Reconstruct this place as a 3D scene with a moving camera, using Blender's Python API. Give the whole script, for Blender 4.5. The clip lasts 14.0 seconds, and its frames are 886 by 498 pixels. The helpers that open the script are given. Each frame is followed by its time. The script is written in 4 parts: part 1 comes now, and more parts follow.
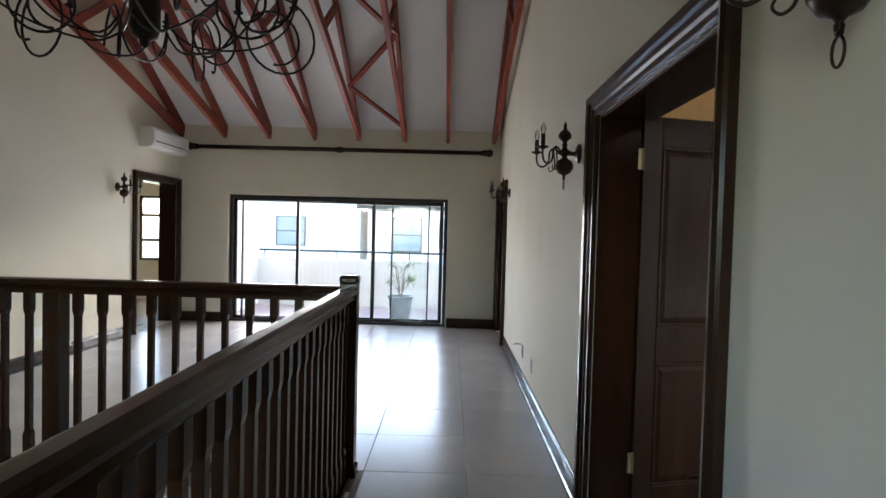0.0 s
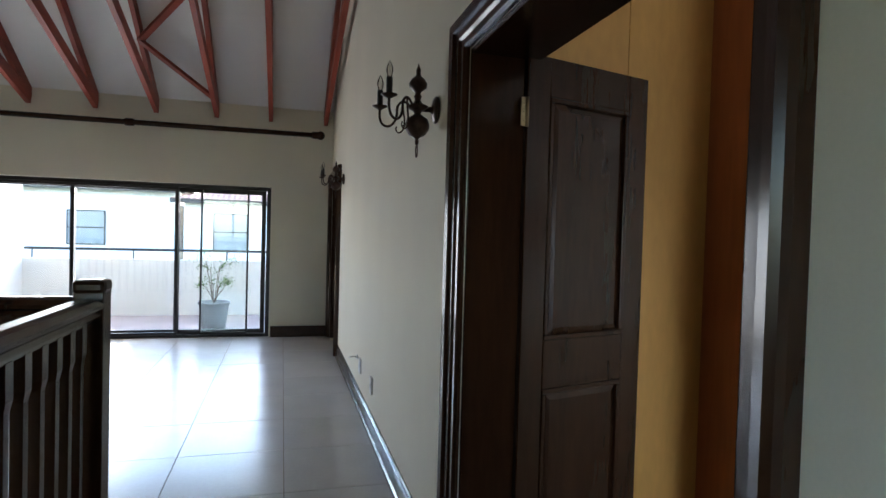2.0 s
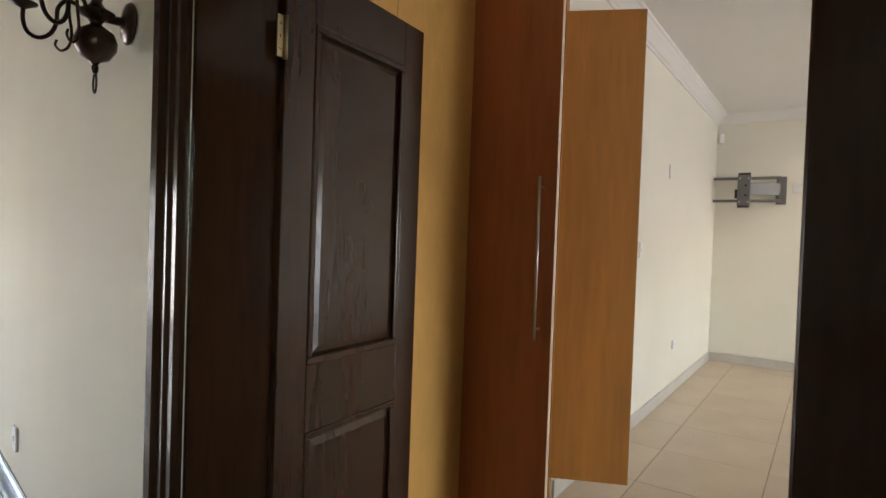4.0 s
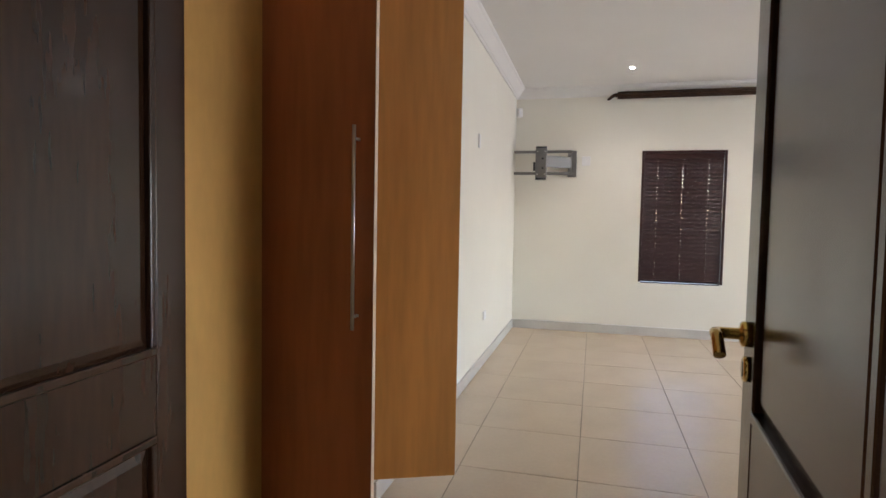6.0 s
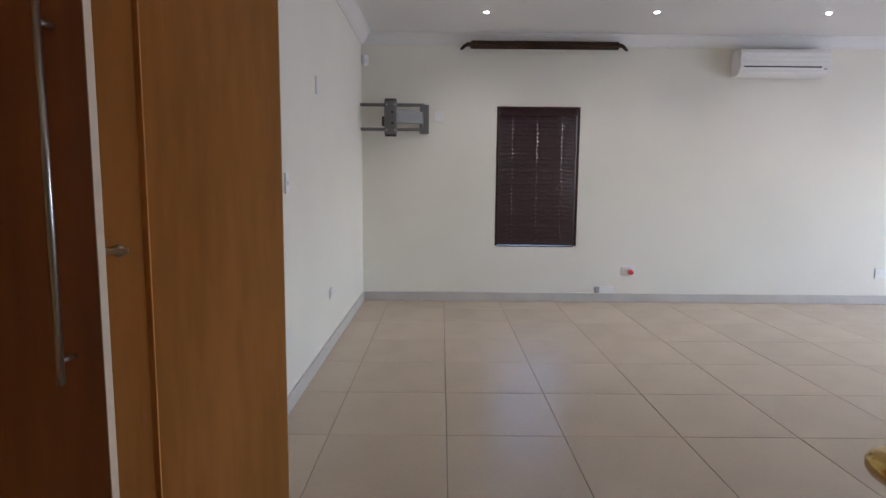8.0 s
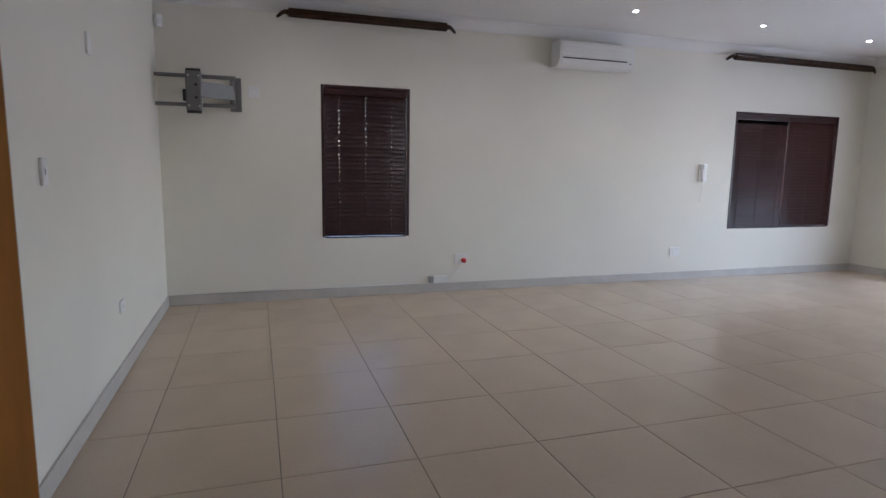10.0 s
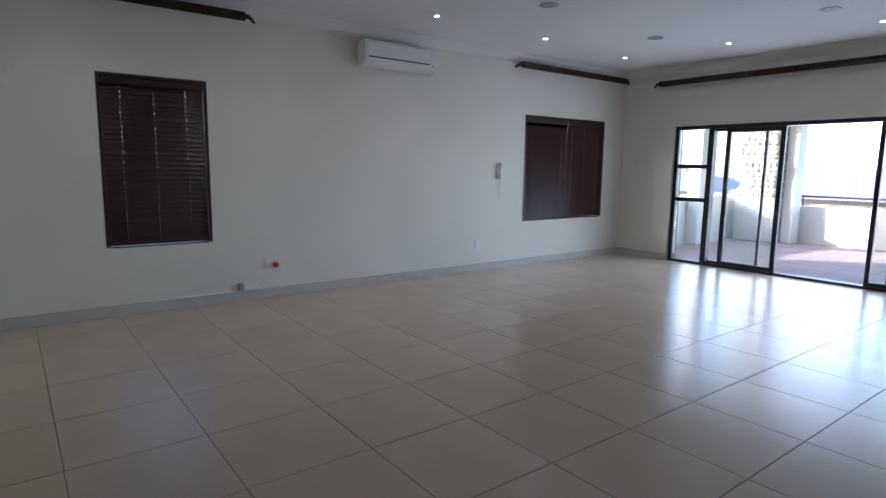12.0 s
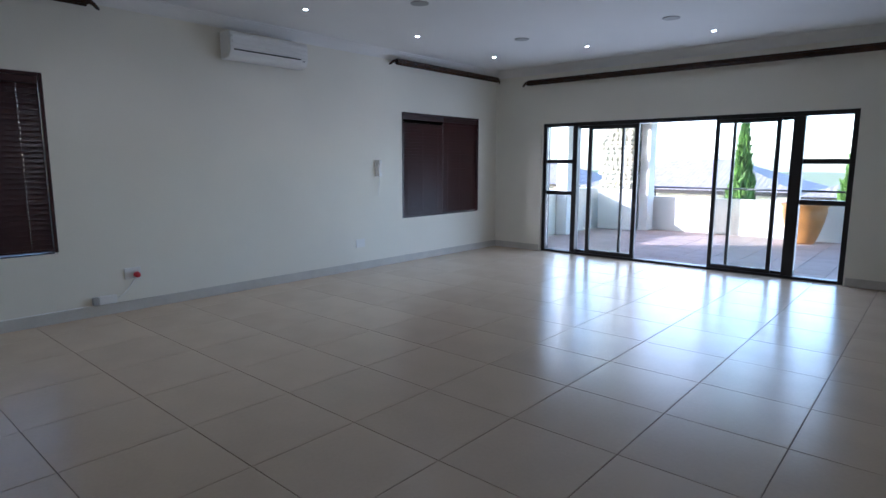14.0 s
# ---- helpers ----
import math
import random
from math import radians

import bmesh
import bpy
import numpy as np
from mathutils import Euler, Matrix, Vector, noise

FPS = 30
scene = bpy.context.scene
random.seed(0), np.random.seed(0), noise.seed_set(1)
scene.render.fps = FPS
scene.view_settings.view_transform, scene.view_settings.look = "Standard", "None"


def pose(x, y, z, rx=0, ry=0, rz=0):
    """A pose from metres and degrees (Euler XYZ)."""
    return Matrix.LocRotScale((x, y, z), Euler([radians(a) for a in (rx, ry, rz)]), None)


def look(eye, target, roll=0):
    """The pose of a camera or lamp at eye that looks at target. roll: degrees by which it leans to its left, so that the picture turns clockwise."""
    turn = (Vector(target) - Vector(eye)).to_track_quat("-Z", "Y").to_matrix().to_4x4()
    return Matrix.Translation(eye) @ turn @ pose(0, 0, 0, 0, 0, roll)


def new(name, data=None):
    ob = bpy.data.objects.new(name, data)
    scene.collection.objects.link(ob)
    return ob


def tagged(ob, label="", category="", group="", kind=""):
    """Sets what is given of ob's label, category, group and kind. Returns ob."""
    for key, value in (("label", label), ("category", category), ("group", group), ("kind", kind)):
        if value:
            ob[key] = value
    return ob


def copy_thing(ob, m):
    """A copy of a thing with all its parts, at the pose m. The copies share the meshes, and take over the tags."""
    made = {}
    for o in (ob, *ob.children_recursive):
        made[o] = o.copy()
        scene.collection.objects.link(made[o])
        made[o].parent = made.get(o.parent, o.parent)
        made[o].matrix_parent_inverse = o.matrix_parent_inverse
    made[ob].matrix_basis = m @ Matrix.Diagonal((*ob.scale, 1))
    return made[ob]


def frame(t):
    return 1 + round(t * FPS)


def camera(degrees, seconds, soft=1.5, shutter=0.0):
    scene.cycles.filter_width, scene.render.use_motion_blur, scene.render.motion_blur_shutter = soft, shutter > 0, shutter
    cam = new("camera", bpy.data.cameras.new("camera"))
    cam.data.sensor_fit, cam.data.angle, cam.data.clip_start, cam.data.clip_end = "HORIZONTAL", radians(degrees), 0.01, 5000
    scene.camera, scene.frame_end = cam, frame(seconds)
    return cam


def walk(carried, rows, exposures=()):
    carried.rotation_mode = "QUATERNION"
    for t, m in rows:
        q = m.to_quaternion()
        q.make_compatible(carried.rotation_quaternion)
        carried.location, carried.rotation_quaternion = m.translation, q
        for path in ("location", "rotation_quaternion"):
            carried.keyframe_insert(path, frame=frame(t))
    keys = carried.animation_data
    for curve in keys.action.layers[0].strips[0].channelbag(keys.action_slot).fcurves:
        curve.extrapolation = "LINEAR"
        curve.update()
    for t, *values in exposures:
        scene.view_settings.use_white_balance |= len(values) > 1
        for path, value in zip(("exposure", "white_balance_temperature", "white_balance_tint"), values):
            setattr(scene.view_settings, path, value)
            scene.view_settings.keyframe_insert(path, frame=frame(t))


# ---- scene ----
cam = camera(75.3, 14.0)
PATH = [
    (0, (1.401, 1.762, 1.451), (1.759, 3.729, 1.391), 1.5),
    (0.5, (1.465, 2.006, 1.427), (1.917, 3.953, 1.372), 1.2),
    (1, (1.516, 2.238, 1.415), (2.098, 4.151, 1.362), 1.3),
    (1.5, (1.595, 2.457, 1.397), (2.32, 4.32, 1.348), 1.5),
    (2, (1.677, 2.647, 1.385), (2.574, 4.434, 1.337), 1.6),
    (2.5, (1.746, 2.836, 1.389), (2.869, 4.491, 1.344), 1.7),
    (3, (1.799, 2.974, 1.354), (3.114, 4.481, 1.32), 2.0),
    (3.5, (1.868, 3.124, 1.352), (3.359, 4.456, 1.314), 2.0),
    (4, (1.906, 3.225, 1.359), (3.564, 4.344, 1.316), 2.0),
    (4.2, (1.912, 3.252, 1.353), (3.62, 4.292, 1.31), 1.9),
    (6.5, (2.469, 3.472, 1.314), (4.43, 3.837, 1.163), 1.2),
    (7, (2.652, 3.489, 1.303), (4.629, 3.713, 1.107), 1.3),
    (7.2, (2.72, 3.491, 1.303), (4.701, 3.674, 1.103), 1.0),
    (9.5, (3.358, 3.568, 1.353), (5.286, 3.116, 1.073), 1.1),
    (10, (3.433, 3.546, 1.349), (5.317, 2.935, 1.071), 0.9),
    (10.5, (3.495, 3.554, 1.352), (5.311, 2.763, 1.075), 0.9),
    (11, (3.526, 3.555, 1.37), (5.27, 2.616, 1.09), 0.8),
    (11.5, (3.536, 3.621, 1.354), (5.188, 2.527, 1.08), 0.7),
    (12, (3.534, 3.591, 1.387), (5.111, 2.394, 1.103), 0.8),
    (12.5, (3.552, 3.569, 1.396), (5.06, 2.287, 1.109), 0.4),
    (13, (3.558, 3.555, 1.392), (4.995, 2.193, 1.104), 0.3),
    (13.5, (3.568, 3.549, 1.412), (4.933, 2.116, 1.118), 0.5),
    (14, (3.543, 3.546, 1.408), (4.844, 2.055, 1.113), 0.1),
]
walk(cam, [(t, look(eye, target, roll)) for t, eye, target, roll in PATH],
     exposures=[(0, 4.45, 6100, 17), (2.0, 4.3, 5900, 14), (3.2, 4.75, 6400, 16), (4.2, 5.05, 6600, 18), (6.5, 5.0, 5950, 22), (7.2, 4.7, 5750, 23), (9.5, 4.05, 5650, 23), (11.0, 3.6, 5450, 21), (14.0, 3.3, 5050, 17)])
# ---------------------------------------------------------------- light
world = bpy.data.worlds.new("sky")
scene.world = world
world.use_nodes = True
wn = world.node_tree
sky = wn.nodes.new("ShaderNodeTexSky")
sky.sky_type = 'NISHITA'
sky.sun_disc = False
SUN_EL, SUN_AZ = radians(20), radians(40)   # height, and turn from east towards north
sky.sun_elevation = SUN_EL
sky.sun_rotation = radians(90) - SUN_AZ
sky.air_density, sky.dust_density = 1.0, 1.6
wn.nodes["Background"].inputs["Strength"].default_value = 0.125
wn.links.new(sky.outputs["Color"], wn.nodes["Background"].inputs["Color"])
sun = new("sun", bpy.data.lights.new("sun", 'SUN'))
sun.data.energy, sun.data.angle, sun.data.color = 1.4, radians(0.55), (1.0, 0.93, 0.82)
sun.matrix_world = look((20 * math.cos(SUN_EL) * math.cos(SUN_AZ), 20 * math.cos(SUN_EL) * math.sin(SUN_AZ), 20 * math.sin(SUN_EL)), (0, 0, 0))

# the hall lies askew to the bedroom
HF = pose(2.69, 4.61, 0, 0, 0, -11)
WORLD = Matrix.Identity(4)


def opening_light(m, w, h, watts, col=(0.86, 0.93, 1.0)):
    """An added area lamp in for the sky's light in a glazed opening, shining along the frame's -z."""
    la = new("opening_light", bpy.data.lights.new("opening_light", 'AREA'))
    la.data.shape, la.data.size, la.data.size_y, la.data.energy, la.data.color = 'RECTANGLE', w, h, watts, col
    la.matrix_basis = m


opening_light(look((6.4, -4.76, 1.02), (6.4, 0.0, 1.02)), 3.9, 1.9, 7)
# added lamp set left, turned and warmed to brighten the right-hand hall wall
opening_light(HF @ look((-3.3, 6.25, 1.0), (-0.6, 0.0, 1.1)), 1.5, 1.8, 3.5, (1.0, 0.97, 0.92))


# ---------------------------------------------------------------- materials
def material(name, col, rough=0.5, metal=0.0, var=0.12, scale=3.0, fine=60.0, bump=0.02, stretch=(1, 1, 1),
             spec=0.5, coat=0.0, per_object=0.0, col2=None, rough_var=0.1, space="Object"):
    m = bpy.data.materials.new(name)
    m.use_nodes = True
    nt = m.node_tree
    b = nt.nodes["Principled BSDF"]
    N, L = nt.nodes.new, nt.links.new
    tc = N("ShaderNodeTexCoord")
    mp = N("ShaderNodeMapping")
    mp.inputs["Scale"].default_value = stretch
    L(tc.outputs[space], mp.inputs["Vector"])
    n1, n2 = N("ShaderNodeTexNoise"), N("ShaderNodeTexNoise")
    for n, s, d in ((n1, scale, 4), (n2, fine, 3)):
        n.inputs["Scale"].default_value = s
        n.inputs["Detail"].default_value = d
        L(mp.outputs["Vector"], n.inputs["Vector"])
    add = N("ShaderNodeMath")
    add.operation = 'MULTIPLY_ADD'
    L(n2.outputs["Fac"], add.inputs[0])
    add.inputs[1].default_value = 0.4
    L(n1.outputs["Fac"], add.inputs[2])
    fac = add.outputs[0]
    if per_object:
        oi = N("ShaderNodeObjectInfo")
        ad = N("ShaderNodeMath")
        ad.operation = 'MULTIPLY_ADD'
        L(oi.outputs["Random"], ad.inputs[0])
        ad.inputs[1].default_value = per_object
        L(fac, ad.inputs[2])
        fac = ad.outputs[0]
    ramp = N("ShaderNodeValToRGB")
    dark = col2 or tuple(c * (1 - 2 * var) for c in col)
    lite = col if col2 else tuple(min(1, c * (1 + var)) for c in col)
    ramp.color_ramp.elements[0].color = (*dark, 1)
    ramp.color_ramp.elements[1].color = (*lite, 1)
    ramp.color_ramp.elements[0].position = 0.42
    ramp.color_ramp.elements[1].position = 0.98 + per_object * 0.5 if per_object else 0.95
    L(fac, ramp.inputs["Fac"])
    L(ramp.outputs["Color"], b.inputs["Base Color"])
    rr = N("ShaderNodeMapRange")
    rr.inputs["To Min"].default_value = max(0.02, rough - rough_var)
    rr.inputs["To Max"].default_value = min(1, rough + rough_var)
    L(n1.outputs["Fac"], rr.inputs["Value"])
    L(rr.outputs["Result"], b.inputs["Roughness"])
    b.inputs["Metallic"].default_value = metal
    b.inputs["Specular IOR Level"].default_value = spec
    b.inputs["Coat Weight"].default_value = coat
    b.inputs["Coat Roughness"].default_value = 0.12
    if bump:
        bp = N("ShaderNodeBump")
        bp.inputs["Strength"].default_value = min(1, bump * 8)
        bp.inputs["Distance"].default_value = 0.004
        L(add.outputs[0], bp.inputs["Height"])
        L(bp.outputs["Normal"], b.inputs["Normal"])
    return m


def glowing(name, col, strength):
    m = material(name, col, 0.3, bump=0)
    b = m.node_tree.nodes["Principled BSDF"]
    b.inputs["Emission Color"].default_value = (*col, 1)
    b.inputs["Emission Strength"].default_value = strength
    return m


def glass_material(name, tint=(0.97, 0.99, 0.98), rough=0.0):
    m = bpy.data.materials.new(name)
    m.use_nodes = True
    nt = m.node_tree
    nt.nodes.remove(nt.nodes["Principled BSDF"])
    tr, gl, mx, fr = (nt.nodes.new(k) for k in ("ShaderNodeBsdfTransparent", "ShaderNodeBsdfGlossy", "ShaderNodeMixShader", "ShaderNodeFresnel"))
    tr.inputs["Color"].default_value = (*tint, 1)
    gl.inputs["Roughness"].default_value = rough
    fr.inputs["IOR"].default_value = 1.45
    nt.links.new(fr.outputs[0], mx.inputs[0])
    nt.links.new(tr.outputs[0], mx.inputs[1])
    nt.links.new(gl.outputs[0], mx.inputs[2])
    nt.links.new(mx.outputs[0], nt.nodes["Material Output"].inputs["Surface"])
    return m


M_HALL = material("cream_plaster", (0.78, 0.735, 0.60), 0.75, var=0.03, scale=1.2, fine=140, bump=0.02)
M_ROOM = material("white_plaster", (0.80, 0.77, 0.675), 0.7, var=0.025, scale=1.0, fine=140, bump=0.02)
M_CEIL = material("ceiling_paint", (0.78, 0.77, 0.75), 0.8, var=0.02, scale=1.0, fine=120, bump=0.01)
M_TILE = material("porcelain_tile", (0.58, 0.47, 0.35), 0.235, spec=0.32, var=0.05, scale=2.2, fine=45, bump=0.004, per_object=0.25, rough_var=0.02)
M_HTILE = material("hall_tile", (0.55, 0.525, 0.495), 0.22, spec=0.35, var=0.05, scale=2.2, fine=45, bump=0.004, per_object=0.25, rough_var=0.02)
M_GROUT = material("grout", (0.24, 0.20, 0.16), 0.9, var=0.15, scale=6)
M_SKIRT = material("skirting_tile", (0.56, 0.53, 0.48), 0.35, var=0.06, scale=5)
M_DARK = material("dark_varnished_wood", (0.036, 0.0145, 0.0065), 0.19, rough_var=0.05, var=0.22, scale=6, fine=70, bump=0.001, stretch=(1, 1, 0.12), coat=0.1, spec=0.35)
M_DARKH = material("dark_varnished_wood_long", (0.036, 0.0145, 0.0065), 0.19, rough_var=0.05, var=0.22, scale=6, fine=70, bump=0.001, stretch=(1, 0.12, 1), coat=0.1, spec=0.35)
M_MAPLE = material("maple_veneer", (0.62, 0.285, 0.07), 0.42, rough_var=0.08, var=0.12, scale=5, fine=40, bump=0.006, stretch=(1, 1, 0.1))
# the same maple on the closed doors, with the downlight's brightening in its colour
M_MAPLE_LIT = material("maple_veneer_lit", (0.66, 0.37, 0.10), 0.40, rough_var=0.08, var=0.10, scale=3, fine=30, bump=0.006, stretch=(1, 1, 0.35))
# darker, redder veneer for the carcass sides, plinth and first open door
M_REDDISH = material("reddish_veneer", (0.43, 0.14, 0.05), 0.39, rough_var=0.08, var=0.14, scale=5, fine=40, bump=0.006, stretch=(1, 1, 0.1))
M_EDGE = material("edge_banding", (0.72, 0.58, 0.42), 0.5, var=0.05)
M_STEEL = material("brushed_steel", (0.62, 0.61, 0.59), 0.3, metal=1.0, var=0.05, stretch=(1, 1, 0.1))
M_BRASS = material("polished_brass", (0.62, 0.42, 0.12), 0.2, metal=1.0, var=0.1, scale=12)
M_HINGE = material("tarnished_brass", (0.42, 0.34, 0.20), 0.4, metal=1.0, var=0.2, scale=20)
M_IRON = material("wrought_iron", (0.035, 0.026, 0.022), 0.4, metal=0.6, var=0.25, scale=20)
M_BRONZE = material("aged_bronze", (0.06, 0.035, 0.025), 0.3, metal=0.7, var=0.25, scale=15)
M_ALU = material("bronze_aluminium", (0.022, 0.019, 0.018), 0.35, metal=0.3, var=0.1, scale=8)
M_RED = material("red_stained_timber", (0.30, 0.055, 0.028), 0.55, var=0.22, scale=5, fine=45, stretch=(1, 0.12, 1))
M_WHITE = material("white_plastic", (0.82, 0.81, 0.78), 0.35, var=0.02)
M_GREYP = material("grey_plastic", (0.35, 0.35, 0.34), 0.4, var=0.05)
M_REDP = material("red_plastic", (0.55, 0.03, 0.04), 0.3, var=0.05)
M_BLACK = material("black_plastic", (0.02, 0.02, 0.02), 0.4, var=0.1)
M_GREY = material("grey_metal", (0.20, 0.195, 0.185), 0.42, metal=0.4, var=0.08)
M_SLAT = material("mahogany_slat", (0.034, 0.009, 0.008), 0.36, rough_var=0.06, var=0.2, scale=6, stretch=(1, 0.12, 1), per_object=0.15)
M_STRING = material("blind_cord", (0.10, 0.05, 0.04), 0.8)
M_GLASS = glass_material("window_glass")
M_BULB = glass_material("bulb_glass", (0.9, 0.9, 0.88))
M_LAMP = glowing("lamp_glow", (1.0, 0.95, 0.86), 9.0)
M_EXT = material("white_render", (0.68, 0.66, 0.62), 0.85, var=0.04, scale=1.0, fine=80, bump=0.05)
M_PAVE = material("balcony_tile", (0.34, 0.26, 0.235), 0.7, var=0.12, scale=2, fine=30, per_object=0.3)
M_STONE = material("field_stone", (0.46, 0.42, 0.34), 0.85, var=0.25, scale=8, fine=60, bump=0.1, per_object=0.5)
M_MORTAR = material("mortar", (0.48, 0.44, 0.38), 0.95, var=0.1)
M_ROOF = material("roof_tile", (0.20, 0.17, 0.17), 0.8, var=0.15, scale=3)
M_ROOF2 = material("terracotta_roof", (0.17, 0.085, 0.06), 0.8, var=0.15, scale=3)
M_TERRA = material("glazed_ochre_pot", (0.32, 0.14, 0.035), 0.4, var=0.15, scale=6)
M_GREYPOT = material("grey_pot", (0.13, 0.12, 0.12), 0.6, var=0.1, scale=6)
M_SOIL = material("soil", (0.05, 0.035, 0.025), 0.95)
M_LEAF = material("conifer_leaf", (0.085, 0.17, 0.02), 0.6, var=0.3, scale=3, bump=0)
M_BARK = material("bark", (0.12, 0.08, 0.055), 0.9, var=0.2, scale=20)
M_GROUND = material("dry_grass", (0.14, 0.15, 0.06), 0.95, var=0.25, scale=0.3, fine=4)
M_PANE = material("dark_pane", (0.22, 0.24, 0.25), 0.1, var=0.1)


# ---------------------------------------------------------------- mesh tools
def box(bm, x0, y0, z0, x1, y1, z1, bevel=0.0):
    m = Matrix.Translation(((x0 + x1) / 2, (y0 + y1) / 2, (z0 + z1) / 2)) @ Matrix.Diagonal((abs(x1 - x0), abs(y1 - y0), abs(z1 - z0), 1))
    r = bmesh.ops.create_cube(bm, size=1, matrix=m)
    if bevel:
        edges = list({e for v in r["verts"] for e in v.link_edges})
        bmesh.ops.bevel(bm, geom=edges, offset=bevel, segments=2, profile=0.5, affect='EDGES')
    return bm


def cube(x0, y0, z0, x1, y1, z1, bevel=0.0):
    return box(bmesh.new(), x0, y0, z0, x1, y1, z1, bevel)


def lathe(profile, n=20, m=WORLD, bm=None):
    bm = bm or bmesh.new()
    rings = []
    for r, z in profile:
        rings.append([bm.verts.new(m @ Vector((r * math.cos(2 * math.pi * k / n), r * math.sin(2 * math.pi * k / n), z))) for k in range(n)])
    for a, b in zip(rings, rings[1:]):
        for k in range(n):
            f = bm.faces.new((a[k], a[(k + 1) % n], b[(k + 1) % n], b[k]))
            f.smooth = True
    for ring, flip in ((rings[0], True), (rings[-1], False)):
        bm.faces.new(ring[::-1] if flip else ring)
    return bm


def tube(points, r, n=8, bm=None, closed=False, r_end=None):
    bm = bm or bmesh.new()
    P = [Vector(p) for p in points]
    rings, side = [], None
    for i, p in enumerate(P):
        if closed:
            d = (P[(i + 1) % len(P)] - P[i - 1]).normalized()
        else:
            d = (P[min(i + 1, len(P) - 1)] - P[max(i - 1, 0)]).normalized()
        if side is None:
            side = d.orthogonal().normalized()
        side = (side - d * side.dot(d)).normalized()
        up = d.cross(side)
        q = r if r_end is None else r + (r_end - r) * i / (len(P) - 1)
        rings.append([bm.verts.new(p + q * (math.cos(2 * math.pi * k / n) * side + math.sin(2 * math.pi * k / n) * up)) for k in range(n)])
    pairs = list(zip(rings, rings[1:])) + ([(rings[-1], rings[0])] if closed else [])
    for a, b in pairs:
        for k in range(n):
            bm.faces.new((a[k], a[(k + 1) % n], b[(k + 1) % n], b[k])).smooth = True
    if not closed:
        bm.faces.new(rings[0][::-1])
        bm.faces.new(rings[-1])
    return bm


def smooth(points, n=6):
    """A rounded line through the points."""
    P = [Vector(p) for p in points]
    out = []
    for i in range(len(P) - 1):
        a, b, c, d = P[max(i - 1, 0)], P[i], P[i + 1], P[min(i + 2, len(P) - 1)]
        for k in range(n):
            u = k / n
            out.append(0.5 * (2 * b + (c - a) * u + (2 * a - 5 * b + 4 * c - d) * u * u + (3 * b - a - 3 * c + d) * u ** 3))
    return out + [P[-1]]


def sweep(profile, p0, p1, up=(0, 0, 1), bm=None):
    """A straight bar from p0 to p1 with a section given as (side, height)."""
    bm = bm or bmesh.new()
    p0, p1, up = Vector(p0), Vector(p1), Vector(up)
    d = (p1 - p0).normalized()
    s = d.cross(up).normalized()
    up = s.cross(d)
    a, b = ([bm.verts.new(p + s * x + up * z) for x, z in profile] for p in (p0, p1))
    n = len(profile)
    for k in range(n):
        bm.faces.new((a[k], a[(k + 1) % n], b[(k + 1) % n], b[k]))
    bm.faces.new(a[::-1])
    bm.faces.new(b)
    bmesh.ops.recalc_face_normals(bm, faces=bm.faces)
    return bm


def mesh_of(name, bm, mat, smooth=False):
    bmesh.ops.recalc_face_normals(bm, faces=bm.faces)
    me = bpy.data.meshes.new(name)
    bm.to_mesh(me)
    bm.free()
    me.materials.append(mat)
    return me


def part(name, bm, mat, parent, label="", m=None):
    ob = new(name, bm if isinstance(bm, bpy.types.Mesh) else mesh_of(name, bm, mat))
    ob.parent = parent
    if m is not None:
        ob.matrix_basis = m
    return tagged(ob, label) if label else ob


def thing(name, label, category, m=WORLD, group=""):
    ob = new(name)
    ob.empty_display_size = 0.1
    ob.matrix_basis = m
    return tagged(ob, label, category, group)


def solid(name, bm, mat, label, category, m=WORLD, group=""):
    ob = new(name, mesh_of(name, bm, mat))
    ob.matrix_basis = m
    return tagged(ob, label, category, group)


def setting(name, bm, mat, label, category, m=WORLD):
    return tagged(solid(name, bm, mat, label, category, m), kind="structure")


def prism(poly, z0, z1):
    bm = bmesh.new()
    a, b = ([bm.verts.new((x, y, z)) for x, y in poly] for z in (z0, z1))
    n = len(poly)
    for k in range(n):
        bm.faces.new((a[k], a[(k + 1) % n], b[(k + 1) % n], b[k]))
    bm.faces.new(a[::-1])
    bm.faces.new(b)
    return bm


def wall(name, run, a0, a1, z0, z1, t0, t1, holes, mat, label, m=WORLD):
    """A wall along x or y, from a0 to a1, between t0 and t1 across, with holes (a, b, low, high)."""
    bm = bmesh.new()

    def seg(p, q, low, high):
        if q - p > 1e-4 and high - low > 1e-4:
            if run == "x":
                box(bm, p, t0, low, q, t1, high)
            else:
                box(bm, t0, p, low, t1, q, high)
    at = a0
    for p, q, low, high in sorted(holes):
        seg(at, p, z0, z1)
        seg(p, q, z0, low)
        seg(p, q, high, z1)
        at = q
    seg(at, a1, z0, z1)
    return setting(name, bm, mat, label, "wall", m)


# ---------------------------------------------------------------- bedroom shell
XE, YN, YS, ZC = 9.36, 4.39, -4.49, 2.90
wall("wall_east", "y", YS - 0.25, YN + 0.25, -0.1, ZC, XE, XE + 0.25, [(2.01, 2.92, 0.62, 2.155), (-3.99, -2.24, 0.63, 2.12)], M_ROOM,
     "smooth cream painted bedroom wall with two blinded windows")
wall("wall_north", "x", 4.72, XE, -0.1, ZC, YN, YN + 0.25, [], M_ROOM, "smooth cream painted bedroom wall with bracket beside corner")
wall("wall_south", "x", 0.9, XE, -0.1, ZC, YS - 0.25, YS, [(4.35, 8.46, -0.1, 2.03)], M_ROOM, "cream painted bedroom wall around the sliding door")
